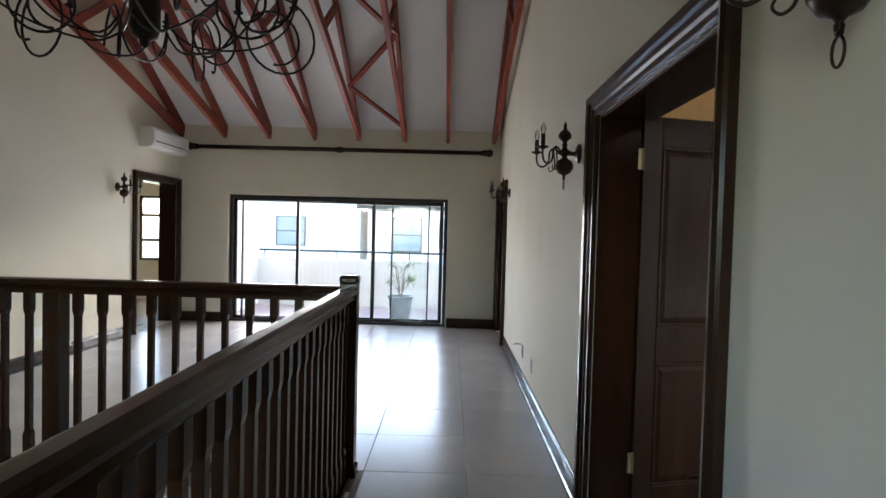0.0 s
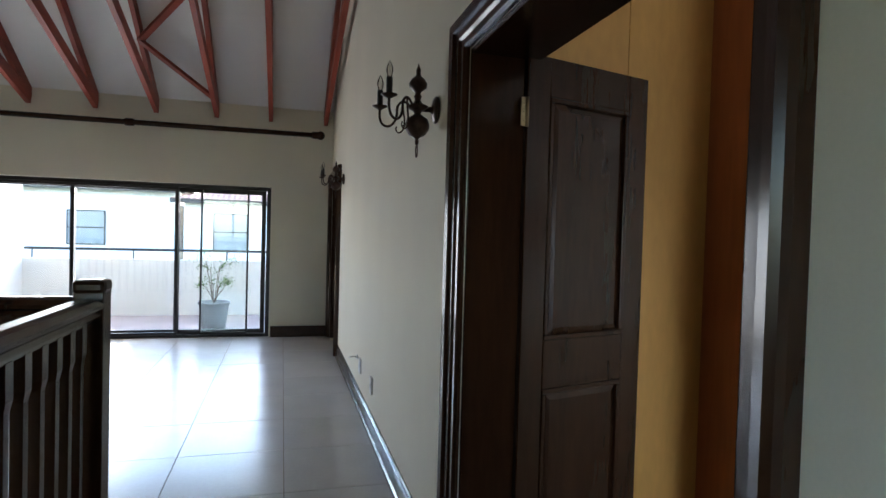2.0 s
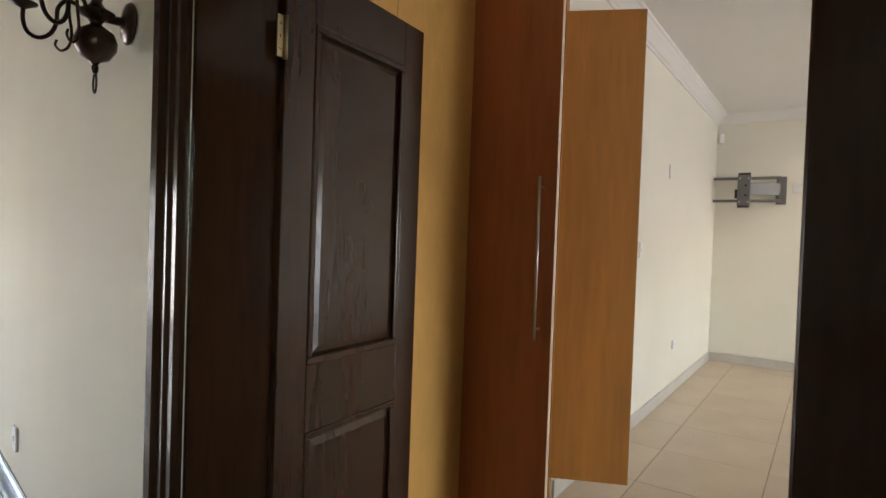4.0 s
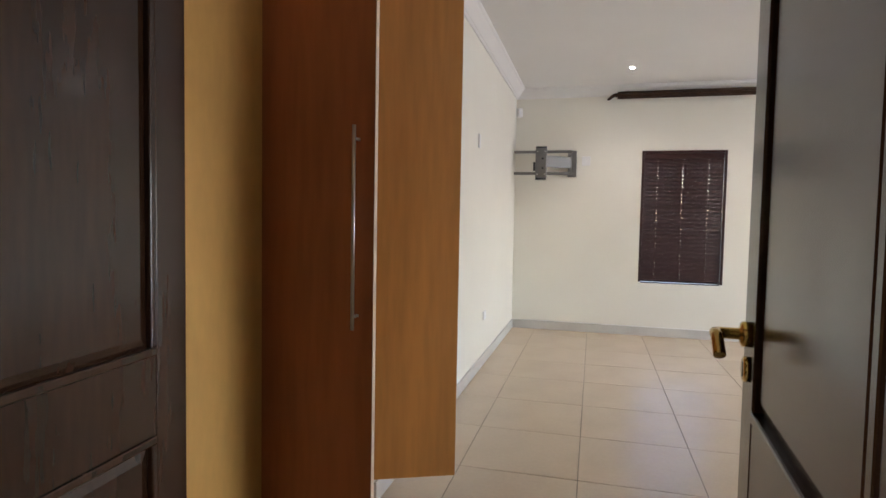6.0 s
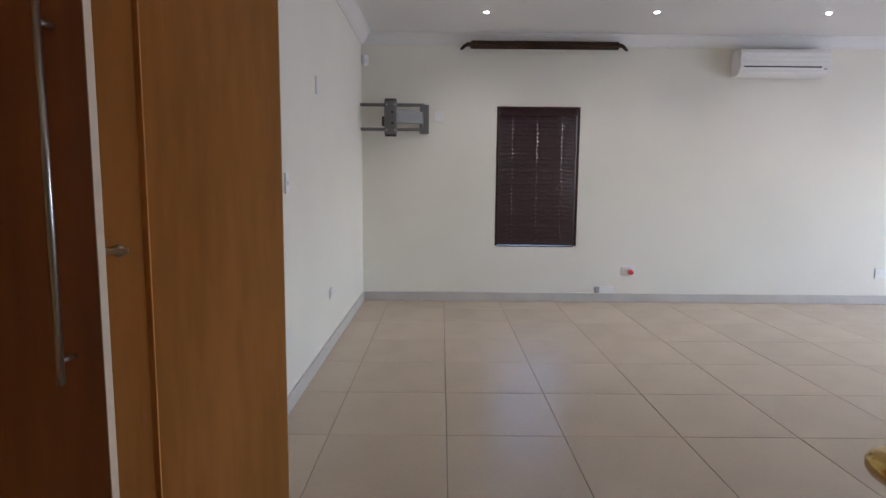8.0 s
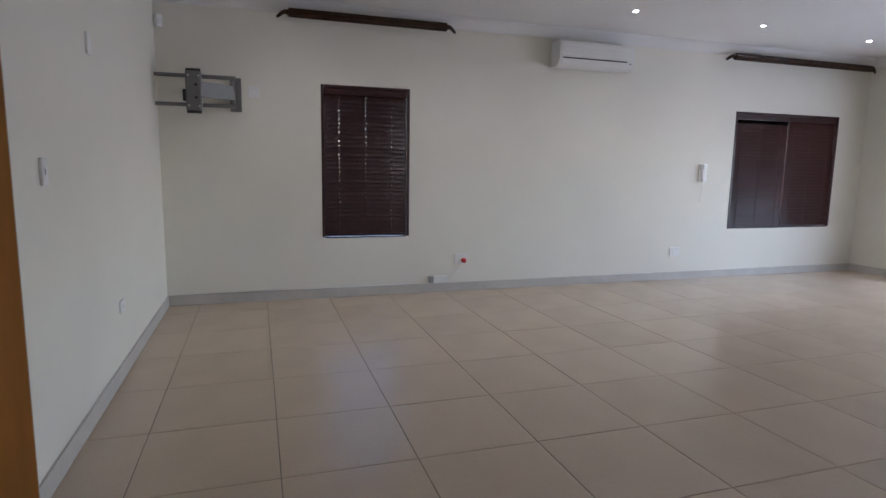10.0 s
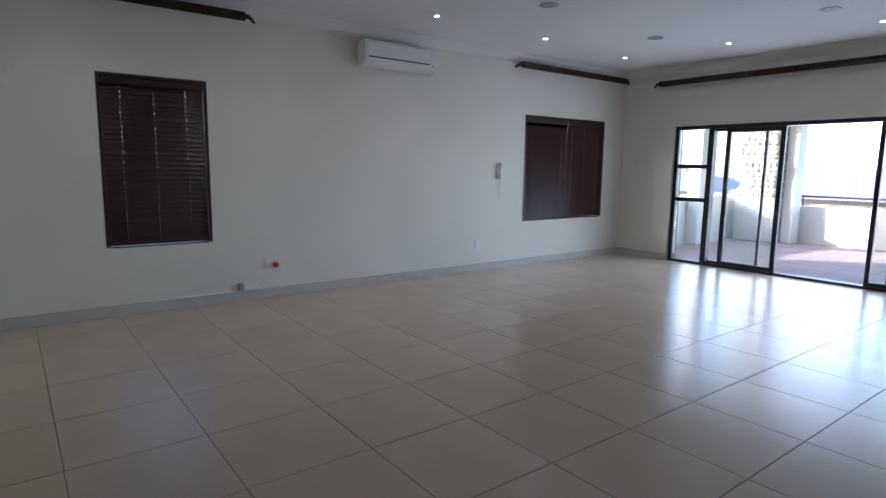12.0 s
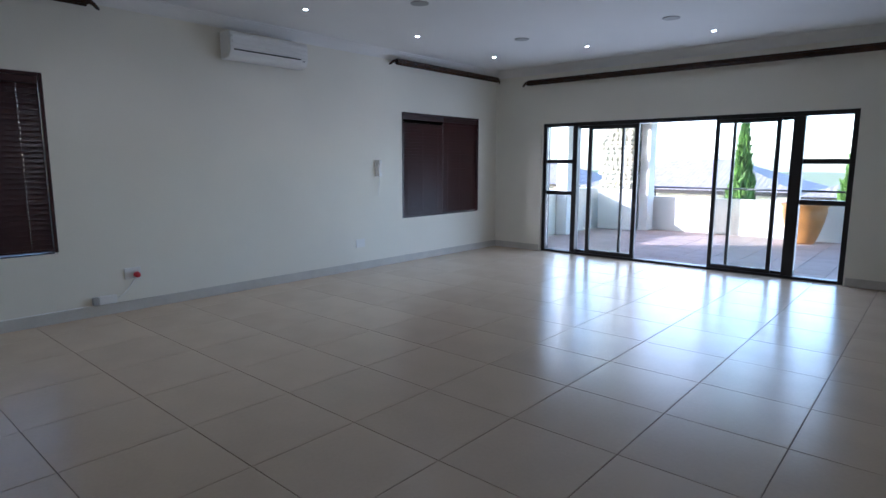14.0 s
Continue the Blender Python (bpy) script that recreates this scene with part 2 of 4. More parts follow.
setting("wall_recess", cube(2.98, 5.12, -0.1, 4.97, 5.3, ZC), M_ROOM, "plain plaster wall behind the built-in wardrobe", "wall")
PLAN = [(1.005, YS - 0.25), (XE + 0.25, YS - 0.25), (XE + 0.25, 5.32), (2.96, 5.32)]
setting("ceiling_bedroom", prism(PLAN, ZC, ZC + 0.12), M_CEIL, "flat white painted bedroom ceiling with downlights", "ceiling")
# partition between hall and bedroom
wall("wall_partition", "y", -9.6, 5.9, -3.2, 7.2, 0.0, 0.26, [(-1.48, -0.19, -0.0, 2.04), (4.43, 5.52, 0.0, 2.04)], M_HALL,
     "tall cream plaster hall wall with door openings", HF)


def skirt_box(x0, y0, x1, y1, mat, h, m=WORLD, label="pale tile skirting along the bedroom wall"):
    setting("baseboard", cube(x0, y0, 0.0, x1, y1, h, 0.004), mat, label, "skirting", m)


skirt_box(XE - 0.015, YS + 0.016, XE - 0.001, YN - 0.016, M_SKIRT, 0.1)
skirt_box(4.73, YN - 0.015, XE, YN - 0.001, M_SKIRT, 0.1)
skirt_box(8.48, YS + 0.001, XE, YS + 0.015, M_SKIRT, 0.1)
skirt_box(1.6, YS + 0.001, 4.33, YS + 0.015, M_SKIRT, 0.1)

# cornice: stepped cove
COVE = [(0, 0), (0, -0.11), (0.012, -0.11), (0.02, -0.095), (0.03, -0.09), (0.06, -0.055), (0.085, -0.03), (0.09, -0.02), (0.105, -0.012), (0.11, 0)]


def cornice(p0, p1, label="white moulded plaster cornice under the ceiling"):
    setting("cornice", sweep(COVE, p0, p1), M_CEIL, label, "cornice")


cornice((XE, YN, ZC - 0.001), (XE, YS, ZC - 0.001))
cornice((4.72, YN, ZC - 0.001), (XE, YN, ZC - 0.001))
cornice((XE, YS, ZC - 0.001), (1.2, YS, ZC - 0.001))

# ---------------------------------------------------------------- hall shell, in its own frame (u across, v along)
UL, VF, VB = -4.85, 5.65, -5.2
SLOPE = 0.62
RIDGE = 0.2


def roof_z(v, low=2.97):
    return low + SLOPE * (VF - max(v, RIDGE)) - SLOPE * max(0, RIDGE - v)


wall("wall_far", "x", UL - 0.25, 0.0, -3.2, 3.1, VF, VF + 0.25, [(-4.1, -0.77, 0.0, 1.94)], M_HALL, "cream plaster hall wall around the sliding door", HF)
wall("wall_left", "y", VB - 0.25, VF, -3.2, 7.2, UL - 0.25, UL, [(4.45, 5.55, 0.0, 2.06)], M_HALL, "tall cream plaster hall wall with a doorway", HF)
wall("wall_behind", "x", UL, 0.0, -3.2, 4.2, VB - 0.25, VB, [(-3.0, -1.2, 0.6, 2.3)], M_HALL, "cream plaster wall around an unseen, assumed glazed opening", HF)
bm = bmesh.new()
zr = roof_z(RIDGE)
for pts in ([(VF + 0.3, 2.97 - SLOPE * 0.3), (RIDGE, zr), (RIDGE, zr + 0.1), (VF + 0.3, 3.07 - SLOPE * 0.3)],
            [(RIDGE, zr), (VB - 0.3, zr - SLOPE * (RIDGE - VB + 0.3)), (VB - 0.3, zr + 0.1 - SLOPE * (RIDGE - VB + 0.3)), (RIDGE, zr + 0.1)]):
    a = [bm.verts.new((UL - 0.3, v, z)) for v, z in pts]
    b = [bm.verts.new((0.3, v, z)) for v, z in pts]
    for k in range(4):
        bm.faces.new((a[k], a[(k + 1) % 4], b[(k + 1) % 4], b[k]))
    bm.faces.new(a[::-1])
    bm.faces.new(b)
setting("ceiling_hall", bm, M_CEIL, "sloping white ceiling boards above open trusses", "ceiling", HF)

# skirtings of dark varnished wood
HS = "dark varnished moulded wooden skirting along the hall"


def wood_skirting(p0, p1):
    prof = [(0, 0), (0, 0.14), (0.006, 0.14), (0.010, 0.128), (0.018, 0.122), (0.022, 0.105), (0.022, 0.03), (0.03, 0.022), (0.03, 0)]
    setting("baseboard", sweep(prof, p0, p1), M_DARKH, HS, "skirting", HF)


wood_skirting((-0.001, 4.3, 0), (-0.001, -0.08, 0))
wood_skirting((-0.001, -1.61, 0), (-0.001, VB, 0))
wood_skirting((-0.75, VF - 0.001, 0), (-0.03, VF - 0.001, 0))
wood_skirting((UL, VF - 0.001, 0), (-4.12, VF - 0.001, 0))
wood_skirting((UL + 0.001, 0.4, 0), (UL + 0.001, 4.33, 0))

# stairwell below the rail
setting("wall_stairwell", cube(-1.36, VB, -3.2, -1.24, 0.36, -0.13), M_HALL, "cream plaster side of the stairwell", "wall", HF)
setting("wall_stairwell_end", cube(UL, 0.24, -3.2, -1.36, 0.36, -0.13), M_HALL, "cream plaster end of the stairwell", "wall", HF)
setting("floor_below", cube(UL, VB, -3.3, -1.36, 0.24, -3.2), M_TILE, "pale tiled floor at the foot of the stairwell", "floor", HF)

# ---------------------------------------------------------------- floors of single tiles
P = 0.62


def tile_mesh(name, mat, size=P - 0.004, h=0.008, bevel=0.0015):
    bm = cube(-size / 2, -size / 2, -h, size / 2, size / 2, 0)
    top = [e for e in bm.edges if all(v.co.z > -1e-6 for v in e.verts)]
    bmesh.ops.bevel(bm, geom=top, offset=bevel, segments=1, affect='EDGES')
    return mesh_of(name, bm, mat)


def lay(floor, me, cells):
    for x, y in cells:
        t = part("tile", me, None, floor)
        t.location = (x, y, random.uniform(-0.0004, 0.0004))


floor_room = setting("floor", prism(PLAN, -0.1, -0.004), M_GROUT, "glossy beige porcelain tile floor of the bedroom", "floor")
HI = HF.inverted()
cells = []
for i in range(-8, 8):
    for j in range(-10, 7):
        x, y = 5.25 + P * (i + 0.5), 1.0 + P * (j + 0.5)
        if (HI @ Vector((x, y, 0))).x > 0.45 and XE + 0.2 > x and YS - 0.1 < y < 5.1:
            cells.append((x, y))
TILE = tile_mesh("tile", M_TILE)
lay(floor_room, TILE, cells)
setting("threshold", cube(0.0, -1.48, -0.006, 0.62, -0.19, -0.001), M_TILE, "pale tile strip under the double door", "floor", HF)

bm = bmesh.new()
box(bm, -1.24, VB, -0.13, 0.0, VF, -0.004)
box(bm, UL, 0.36, -0.13, -1.24, VF, -0.004)
floor_hall = setting("floor_hall", bm, M_GROUT, "glossy pale porcelain tile floor of the hall", "floor", HF)
HTILE = tile_mesh("tile", M_HTILE)
cells = []
for i in range(-6, 2):
    for j in range(-9, 9):
        x, y = -1.205 + P * (i + 0.5), 0.37 + P * (j + 0.5)
        if (i >= 0 or j >= 0) and x < 0.1 and y < VF and y > VB:
            cells.append((x, y))
lay(floor_hall, HTILE, cells)


# ---------------------------------------------------------------- glazed sliding doors
def bar(parent, name, x0, z0, x1, z1, y, d=0.05, mat=M_ALU):
    return part(name, cube(x0, y - d / 2, z0, x1, y + d / 2, z1, 0.003), mat, parent)


def pane(parent, x0, z0, x1, z1, y):
    p = part("glass_pane", cube(x0, y - 0.003, z0, x1, y + 0.003, z1), M_GLASS, parent, "clear glass")
    p.visible_shadow = False
    return p


def leaf(parent, x0, x1, z0, z1, y, w=0.055, name="sliding_leaf", glazed=True):
    """A framed glass leaf as a part of the door."""
    bm = bmesh.new()
    box(bm, x0, y - 0.02, z0, x0 + w, y + 0.02, z1, 0.003)
    box(bm, x1 - w, y - 0.02, z0, x1, y + 0.02, z1, 0.003)
    box(bm, x0 + w, y - 0.02, z0, x1 - w, y + 0.02, z0 + w, 0.003)
    box(bm, x0 + w, y - 0.02, z1 - w, x1 - w, y + 0.02, z1, 0.003)
    f = part(name, bm, M_ALU, parent)
    if glazed:
        pane(f, x0 + w, z0 + w, x1 - w, z1 - w, y)
    return f


def sliding_door_south():
    d = tagged(thing("sliding_door", "black framed glass sliding door standing open to a balcony", "sliding door"), kind="structure")
    y, x0, x1, h = YS - 0.10, 4.35, 8.46, 2.03
    bar(d, "jamb", x0, 0.0, x0 + 0.06, h, y, 0.12)
    bar(d, "jamb", x1 - 0.06, 0.0, x1, h, y, 0.12)
    bar(d, "head", x0 + 0.06, h - 0.055, x1 - 0.06, h, y, 0.12)
    bar(d, "track", x0 + 0.06, 0.0, x1 - 0.06, 0.035, y, 0.12)
    for a, b, s in ((7.905, 8.40, 1), (4.41, 4.94, -1)):
        m0, m1 = (a - 0.04, a + 0.04) if s > 0 else (b - 0.065, b + 0.065)
        bar(d, "mullion", m0, 0.035, m1, h - 0.055, y, 0.11)
        p0, p1 = (m1, b) if s > 0 else (a, m0)
        for z in (0.95, 1.44):
            bar(d, "transom", p0, z - 0.03, p1, z + 0.03, y, 0.06)
        for z0, z1 in ((0.035, 0.92), (0.98, 1.41), (1.47, h - 0.055)):
            pane(d, p0, z0, p1, z1, y)
    leaf(d, 6.91, 7.69, 0.036, h - 0.056, y + 0.025, 0.06)
    leaf(d, 7.15, 7.93, 0.036, h - 0.056, y - 0.025, 0.035)
    leaf(d, 5.13, 5.885, 0.036, h - 0.056, y + 0.025, 0.05)
    leaf(d, 4.90, 5.685, 0.036, h - 0.056, y - 0.025, 0.035)


sliding_door_south()


def sliding_door_hall():
    d = tagged(thing("sliding_door", "dark framed glass sliding door between hall and balcony", "sliding door", HF), kind="structure")
    y, x0, x1, h = VF + 0.12, -4.1, -0.77, 1.94
    bar(d, "jamb", x0, 0.0, x0 + 0.05, h, y, 0.12)
    bar(d, "jamb", x1 - 0.05, 0.0, x1, h, y, 0.12)
    bar(d, "head", x0 + 0.05, h - 0.045, x1 - 0.05, h, y, 0.12)
    bar(d, "track", x0 + 0.05, 0.0, x1 - 0.05, 0.035, y, 0.12)
    leaf(d, -4.05, -3.05, 0.036, h - 0.046, y + 0.025, 0.045)
    leaf(d, -3.92, -1.88, 0.036, h - 0.046, y - 0.025, 0.03, glazed=False)
    leaf(d, -3.10, -1.88, 0.036, h - 0.046, y + 0.07, 0.05)
    leaf(d, -1.93, -0.83, 0.036, h - 0.046, y + 0.02, 0.055)
    leaf(d, -1.62, -1.04, 0.036, h - 0.046, y - 0.03, 0.022)


sliding_door_hall()


# ---------------------------------------------------------------- blinded windows
def blind_window(y0, y1, z0, z1, cols, gap, split=None, slit=False):
    """A window in the east wall with a slatted blind in its reveal; gap: the open strip below the blind."""
    w = tagged(thing("window", "dark framed window behind a closed mahogany slatted blind", "window"), kind="structure")
    x = XE + 0.16
    for a, b, c, e in ((y0, y0 + 0.045, z0, z1), (y1 - 0.045, y1, z0, z1), (y0 + 0.045, y1 - 0.045, z0, z0 + 0.045), (y0 + 0.045, y1 - 0.045, z1 - 0.045, z1)):
        part("window_frame", cube(x - 0.025, a, c, x + 0.025, b, e, 0.003), M_ALU, w)
    zm = z0 + (z1 - z0) * 0.6
    part("glazing_bar", cube(x - 0.02, y0 + 0.045, zm - 0.025, x + 0.02, y1 - 0.045, zm + 0.025, 0.003), M_ALU, w)
    for c, e in ((z0 + 0.045, zm - 0.025), (zm + 0.025, z1 - 0.045)):
        p = part("glass_pane", cube(x - 0.003, y0 + 0.045, c, x + 0.003, y1 - 0.045, e), M_GLASS, w, "clear glass")
        p.visible_shadow = False
    q = 0.028
    for a, b, c, e in ((y0, y0 + q, z0 + 0.012, z1), (y1 - q, y1, z0 + 0.012, z1), (y0 + q, y1 - q, z1 - q, z1)):
        part("lining", cube(XE - 0.006, a + 0.001, c, XE + 0.132, b - 0.001, e - 0.001, 0.003), M_SLAT, w)
    y0, y1, z1 = y0 + q, y1 - q, z1 - q
    if split:
        split = [(max(a, y0), min(b, y1), g) for a, b, g in split]
    part("window_sill", cube(XE + 0.005, y0, z0 - 0.0, XE + 0.135, y1, z0 + 0.012, 0.003), M_ALU, w)
    for s, (a, b, g) in enumerate(split or [(y0, y1, gap)]):
        bl = thing("slatted_blind", "dark mahogany slatted wooden blind lowered in the window", "blind", group="bedroom blinds")
        xb = XE + 0.035
        part("headrail", cube(xb - 0.03, a + 0.004, z1 - 0.065, xb + 0.03, b - 0.004, z1 - 0.002, 0.004), M_SLAT, bl)
        L = b - a - 0.0016
        n = max(3, round(L / 0.24))
        holes = [L * f for f in cols]
        bm = bmesh.new()
        hw, hh, tk = 0.0025, 0.0024, 0.0015
        edges = [0.0] + [q for hpos in holes for q in (hpos - hw, hpos + hw)] + [L]
        box(bm, -tk, 0, hh, tk, L, 0.0255)
        box(bm, -tk, 0, -0.0255, tk, L, -hh)
        for q0, q1 in zip(edges[::2], edges[1::2]):
            box(bm, -tk, q0, -hh, tk, q1, hh)
        me = mesh_of("slat", bm, M_SLAT)
        pitch = 0.044
        top = z1 - 0.062 - (0.078 if slit and s == 0 else 0.018)
        bottom = z0 + g + 0.03
        count = int((top - bottom) / pitch)
        for k in range(count + 1):
            tilt = (19 if slit else 25) + random.uniform(-1.0, 1.0)
            part("slat", me, None, bl, m=pose(xb, a + 0.0008, top - k * pitch, 0, tilt, 0))
        zb = top - count * pitch - 0.032
        part("bottom_rail", cube(xb - 0.022, a + 0.0008, zb - 0.0008, xb + 0.022, b - 0.0008, zb + 0.010, 0.003), M_SLAT, bl)
        for hpos in holes:
            part("cord", tube([(xb - 0.018, a + 0.0008 + hpos + 0.012, zb), (xb - 0.018, a + 0.0008 + hpos + 0.012, z1 - 0.06)], 0.0012, 5), M_STRING, bl)


blind_window(2.01, 2.92, 0.62, 2.155, (0.18, 0.5, 0.82), 0.028)
blind_window(-3.99, -2.24, 0.63, 2.12, (0.12, 0.5, 0.86), 0.02, [(-3.14, -2.24, 0.01), (-3.99, -3.15, 0.012)], True)

# ---------------------------------------------------------------- double door between hall and bedroom
DV0, DV1, DH = -1.48, -0.19, 2.04


def door_casing(v0, v1, h, u_face=0.0, wide=0.165, name="door_casing", deep=0.26, side=-1, narrow=1.0):
    """narrow: the breadth of the first upright against the other."""
    c = tagged(thing(name, "dark varnished moulded wooden door casing in the hall wall", "door frame", HF), kind="structure")
    t = 0.02
    prof = [(0, 0), (0, 0.012), (0.010, 0.022), (0.03, 0.024), (0.04, 0.032), (wide - 0.055, 0.034), (wide - 0.045, 0.046), (wide - 0.018, 0.05), (wide - 0.006, 0.04), (wide, 0.028), (wide, 0)]
    for v, s in ((v0, -narrow), (v1, 1)):
        bm = bmesh.new()
        a = [bm.verts.new((u_face + side * q, v + s * p, 0)) for p, q in prof]
        b = [bm.verts.new((u_face + side * q, v + s * p, h + p)) for p, q in prof]
        n = len(prof)
        for k in range(n):
            bm.faces.new((a[k], a[(k + 1) % n], b[(k + 1) % n], b[k]))
        bm.faces.new(a[::-1])
        bm.faces.new(b)
        part("architrave", bm, M_DARK, c)
    bm = bmesh.new()
    a = [bm.verts.new((u_face + side * q, v0 - narrow * p, h + p)) for p, q in prof]
    b = [bm.verts.new((u_face + side * q, v1 + p, h + p)) for p, q in prof]
    n = len(prof)
    for k in range(n):
        bm.faces.new((a[k], a[(k + 1) % n], b[(k + 1) % n], b[k]))
    bm.faces.new(a[::-1])
    bm.faces.new(b)
    part("architrave", bm, M_DARKH, c)
    lo, hi = sorted((u_face, u_face - side * deep))
    part("jamb", cube(lo + 0.002, v0 + 0.001, 0, hi - 0.002, v0 + t, h - 0.001), M_DARK, c)
    part("jamb", cube(lo + 0.002, v1 - t, 0, hi - 0.002, v1 - 0.001, h - 0.001), M_DARK, c)
    part("head", cube(lo + 0.002, v0 + t, h - t, hi - 0.002, v1 - t, h - 0.001), M_DARKH, c)
    return c


casing = door_casing(DV0, DV1, DH, wide=0.115, narrow=0.75)
part("frame_post", cube(0.085, DV0 + 0.021, 0, 0.258, -1.37, DH - 0.021, 0.004), M_DARK, casing)


def panelled_leaf(w, h, t=0.042, name="door_leaf", stile=0.105):
    """A leaf from its hinge edge at x = 0 to x = w: stiles, rails and raised panels on both faces."""
    d = thing(name, "dark varnished panelled wooden door leaf standing open", "door", group="double door leaves")
    s = stile
    rails = [(0.0, 0.2), (0.82, 1.0), (h - 0.14, h)]
    part("stile", cube(0, -t / 2, 0, s, t / 2, h, 0.003), M_DARK, d)
    part("stile", cube(w - s, -t / 2, 0, w, t / 2, h, 0.003), M_DARK, d)
    for a, b in rails:
        part("rail", cube(s, -t / 2 + 0.001, a, w - s, t / 2 - 0.001, b, 0.002), M_DARK, d)
    for a, b in ((0.2, 0.82), (1.0, h - 0.14)):
        bm = cube(s, -0.008, a, w - s, 0.008, b)
        for y in (-1, 1):
            q = 0.045
            o = [(s + 0.012, a + 0.012), (w - s - 0.012, a + 0.012), (w - s - 0.012, b - 0.012), (s + 0.012, b - 0.012)]
            i = [(s + q, a + q), (w - s - q, a + q), (w - s - q, b - q), (s + q, b - q)]
            lo = [bm.verts.new((x, y * 0.0085, z)) for x, z in o]
            hi = [bm.verts.new((x, y * 0.017, z)) for x, z in i]
            for k in range(4):
                bm.faces.new((lo[k], lo[(k + 1) % 4], hi[(k + 1) % 4], hi[k]))
            bm.faces.new(hi)
        part("raised_panel", bm, M_DARK, d)
        for y in (-1, 1):
            bm = bmesh.new()
            for x0, z0, x1, z1 in ((s, a, w - s, a + 0.02), (s, b - 0.02, w - s, b), (s, a + 0.02, s + 0.02, b - 0.02), (w - s - 0.02, a + 0.02, w - s, b - 0.02)):
                box(bm, x0, min(y * 0.008, y * 0.024), z0, x1, max(y * 0.008, y * 0.024), z1, 0.004)
            part("panel_moulding", bm, M_DARK, d)
    return d


def hinges(d, t=0.042, y=-1):
    for z in (0.33, 1.82):
        bm = cube(-0.028, y * t / 2 - 0.002, z - 0.05, 0.0, y * t / 2 + 0.002, z + 0.05)
        tube([(-0.004, y * (t / 2 + 0.004), z - 0.052), (-0.004, y * (t / 2 + 0.004), z + 0.052)], 0.006, 8, bm)
        for k in (-0.03, 0.0, 0.03):
            lathe([(0.004, 0), (0.004, 0.002), (0.001, 0.0025)], 8, pose(-0.017, y * (t / 2 + 0.002), z + k, 90 if y < 0 else -90, 0, 0), bm)
        part("hinge", bm, M_HINGE, d, "brass butt hinge")


def lever(d, x, t=0.042, z=1.0, sx=-1):
    for y in (-1, 1):
        rose = part("rose", lathe([(0.0001, 0), (0.021, 0), (0.021, 0.012), (0.018, 0.015), (0.010, 0.016), (0.010, 0.018)], 20, pose(x, y * t / 2, z, -90 * y, 0, 0)), M_BRASS, d, "brass handle rose")
        pts = [(x, y * (t / 2 + 0.01), z), (x, y * (t / 2 + 0.04), z), (x + sx * 0.006, y * (t / 2 + 0.052), z + 0.001), (x + sx * 0.025, y * (t / 2 + 0.056), z + 0.003),
               (x + sx * 0.045, y * (t / 2 + 0.056), z + 0.002), (x + sx * 0.065, y * (t / 2 + 0.056), z - 0.008), (x + sx * 0.08, y * (t / 2 + 0.055), z - 0.022)]
        part("lever", tube(smooth(pts, 4), 0.0095, 10), M_BRASS, rose)
        esc = part("escutcheon", lathe([(0.0001, 0), (0.021, 0), (0.021, 0.008), (0.018, 0.010), (0.0001, 0.010)], 20, pose(x, y * t / 2, z - 0.058, -90 * y, 0, 0)), M_BRASS, d, "brass keyhole plate")
        part("keyhole", cube(x - 0.003, y * (t / 2 + 0.0102) - 0.0006, z - 0.070, x + 0.003, y * (t / 2 + 0.0102) + 0.0006, z - 0.046), M_BLACK, esc)


LW, LH = 0.68, 2.03
leaf_n = panelled_leaf(0.615, LH)
hinges(leaf_n)
leaf_n.matrix_basis = HF @ pose(0.20, -0.212, 0.008, 0, 0, 14.5)
leaf_s = panelled_leaf(LW, LH, stile=0.09)
hinges(leaf_s, y=1)
lever(leaf_s, LW - 0.055, z=1.135)
leaf_s.matrix_basis = HF @ pose(0.278, -1.372, 0.008, 0, 0, 6.8)

# far doors: right-hand wall and left-hand wall
door_casing(4.43, 5.52, 2.04, wide=0.10)
far_leaf = panelled_leaf(1.0, 2.0)
tagged(far_leaf, "dark varnished panelled wooden door, closed in the hall wall", "door")
far_leaf.matrix_basis = HF @ pose(0.12, 4.475, 0.005, 0, 0, 90)
door_casing(4.45, 5.55, 2.06, UL, 0.09, deep=0.25, side=1)
left_leaf = panelled_leaf(0.95, 2.02)
tagged(left_leaf, "dark varnished panelled wooden door opened into the next room", "door")
left_leaf.matrix_basis = HF @ pose(UL - 0.26, 4.53, 0.005, 0, 0, 165)

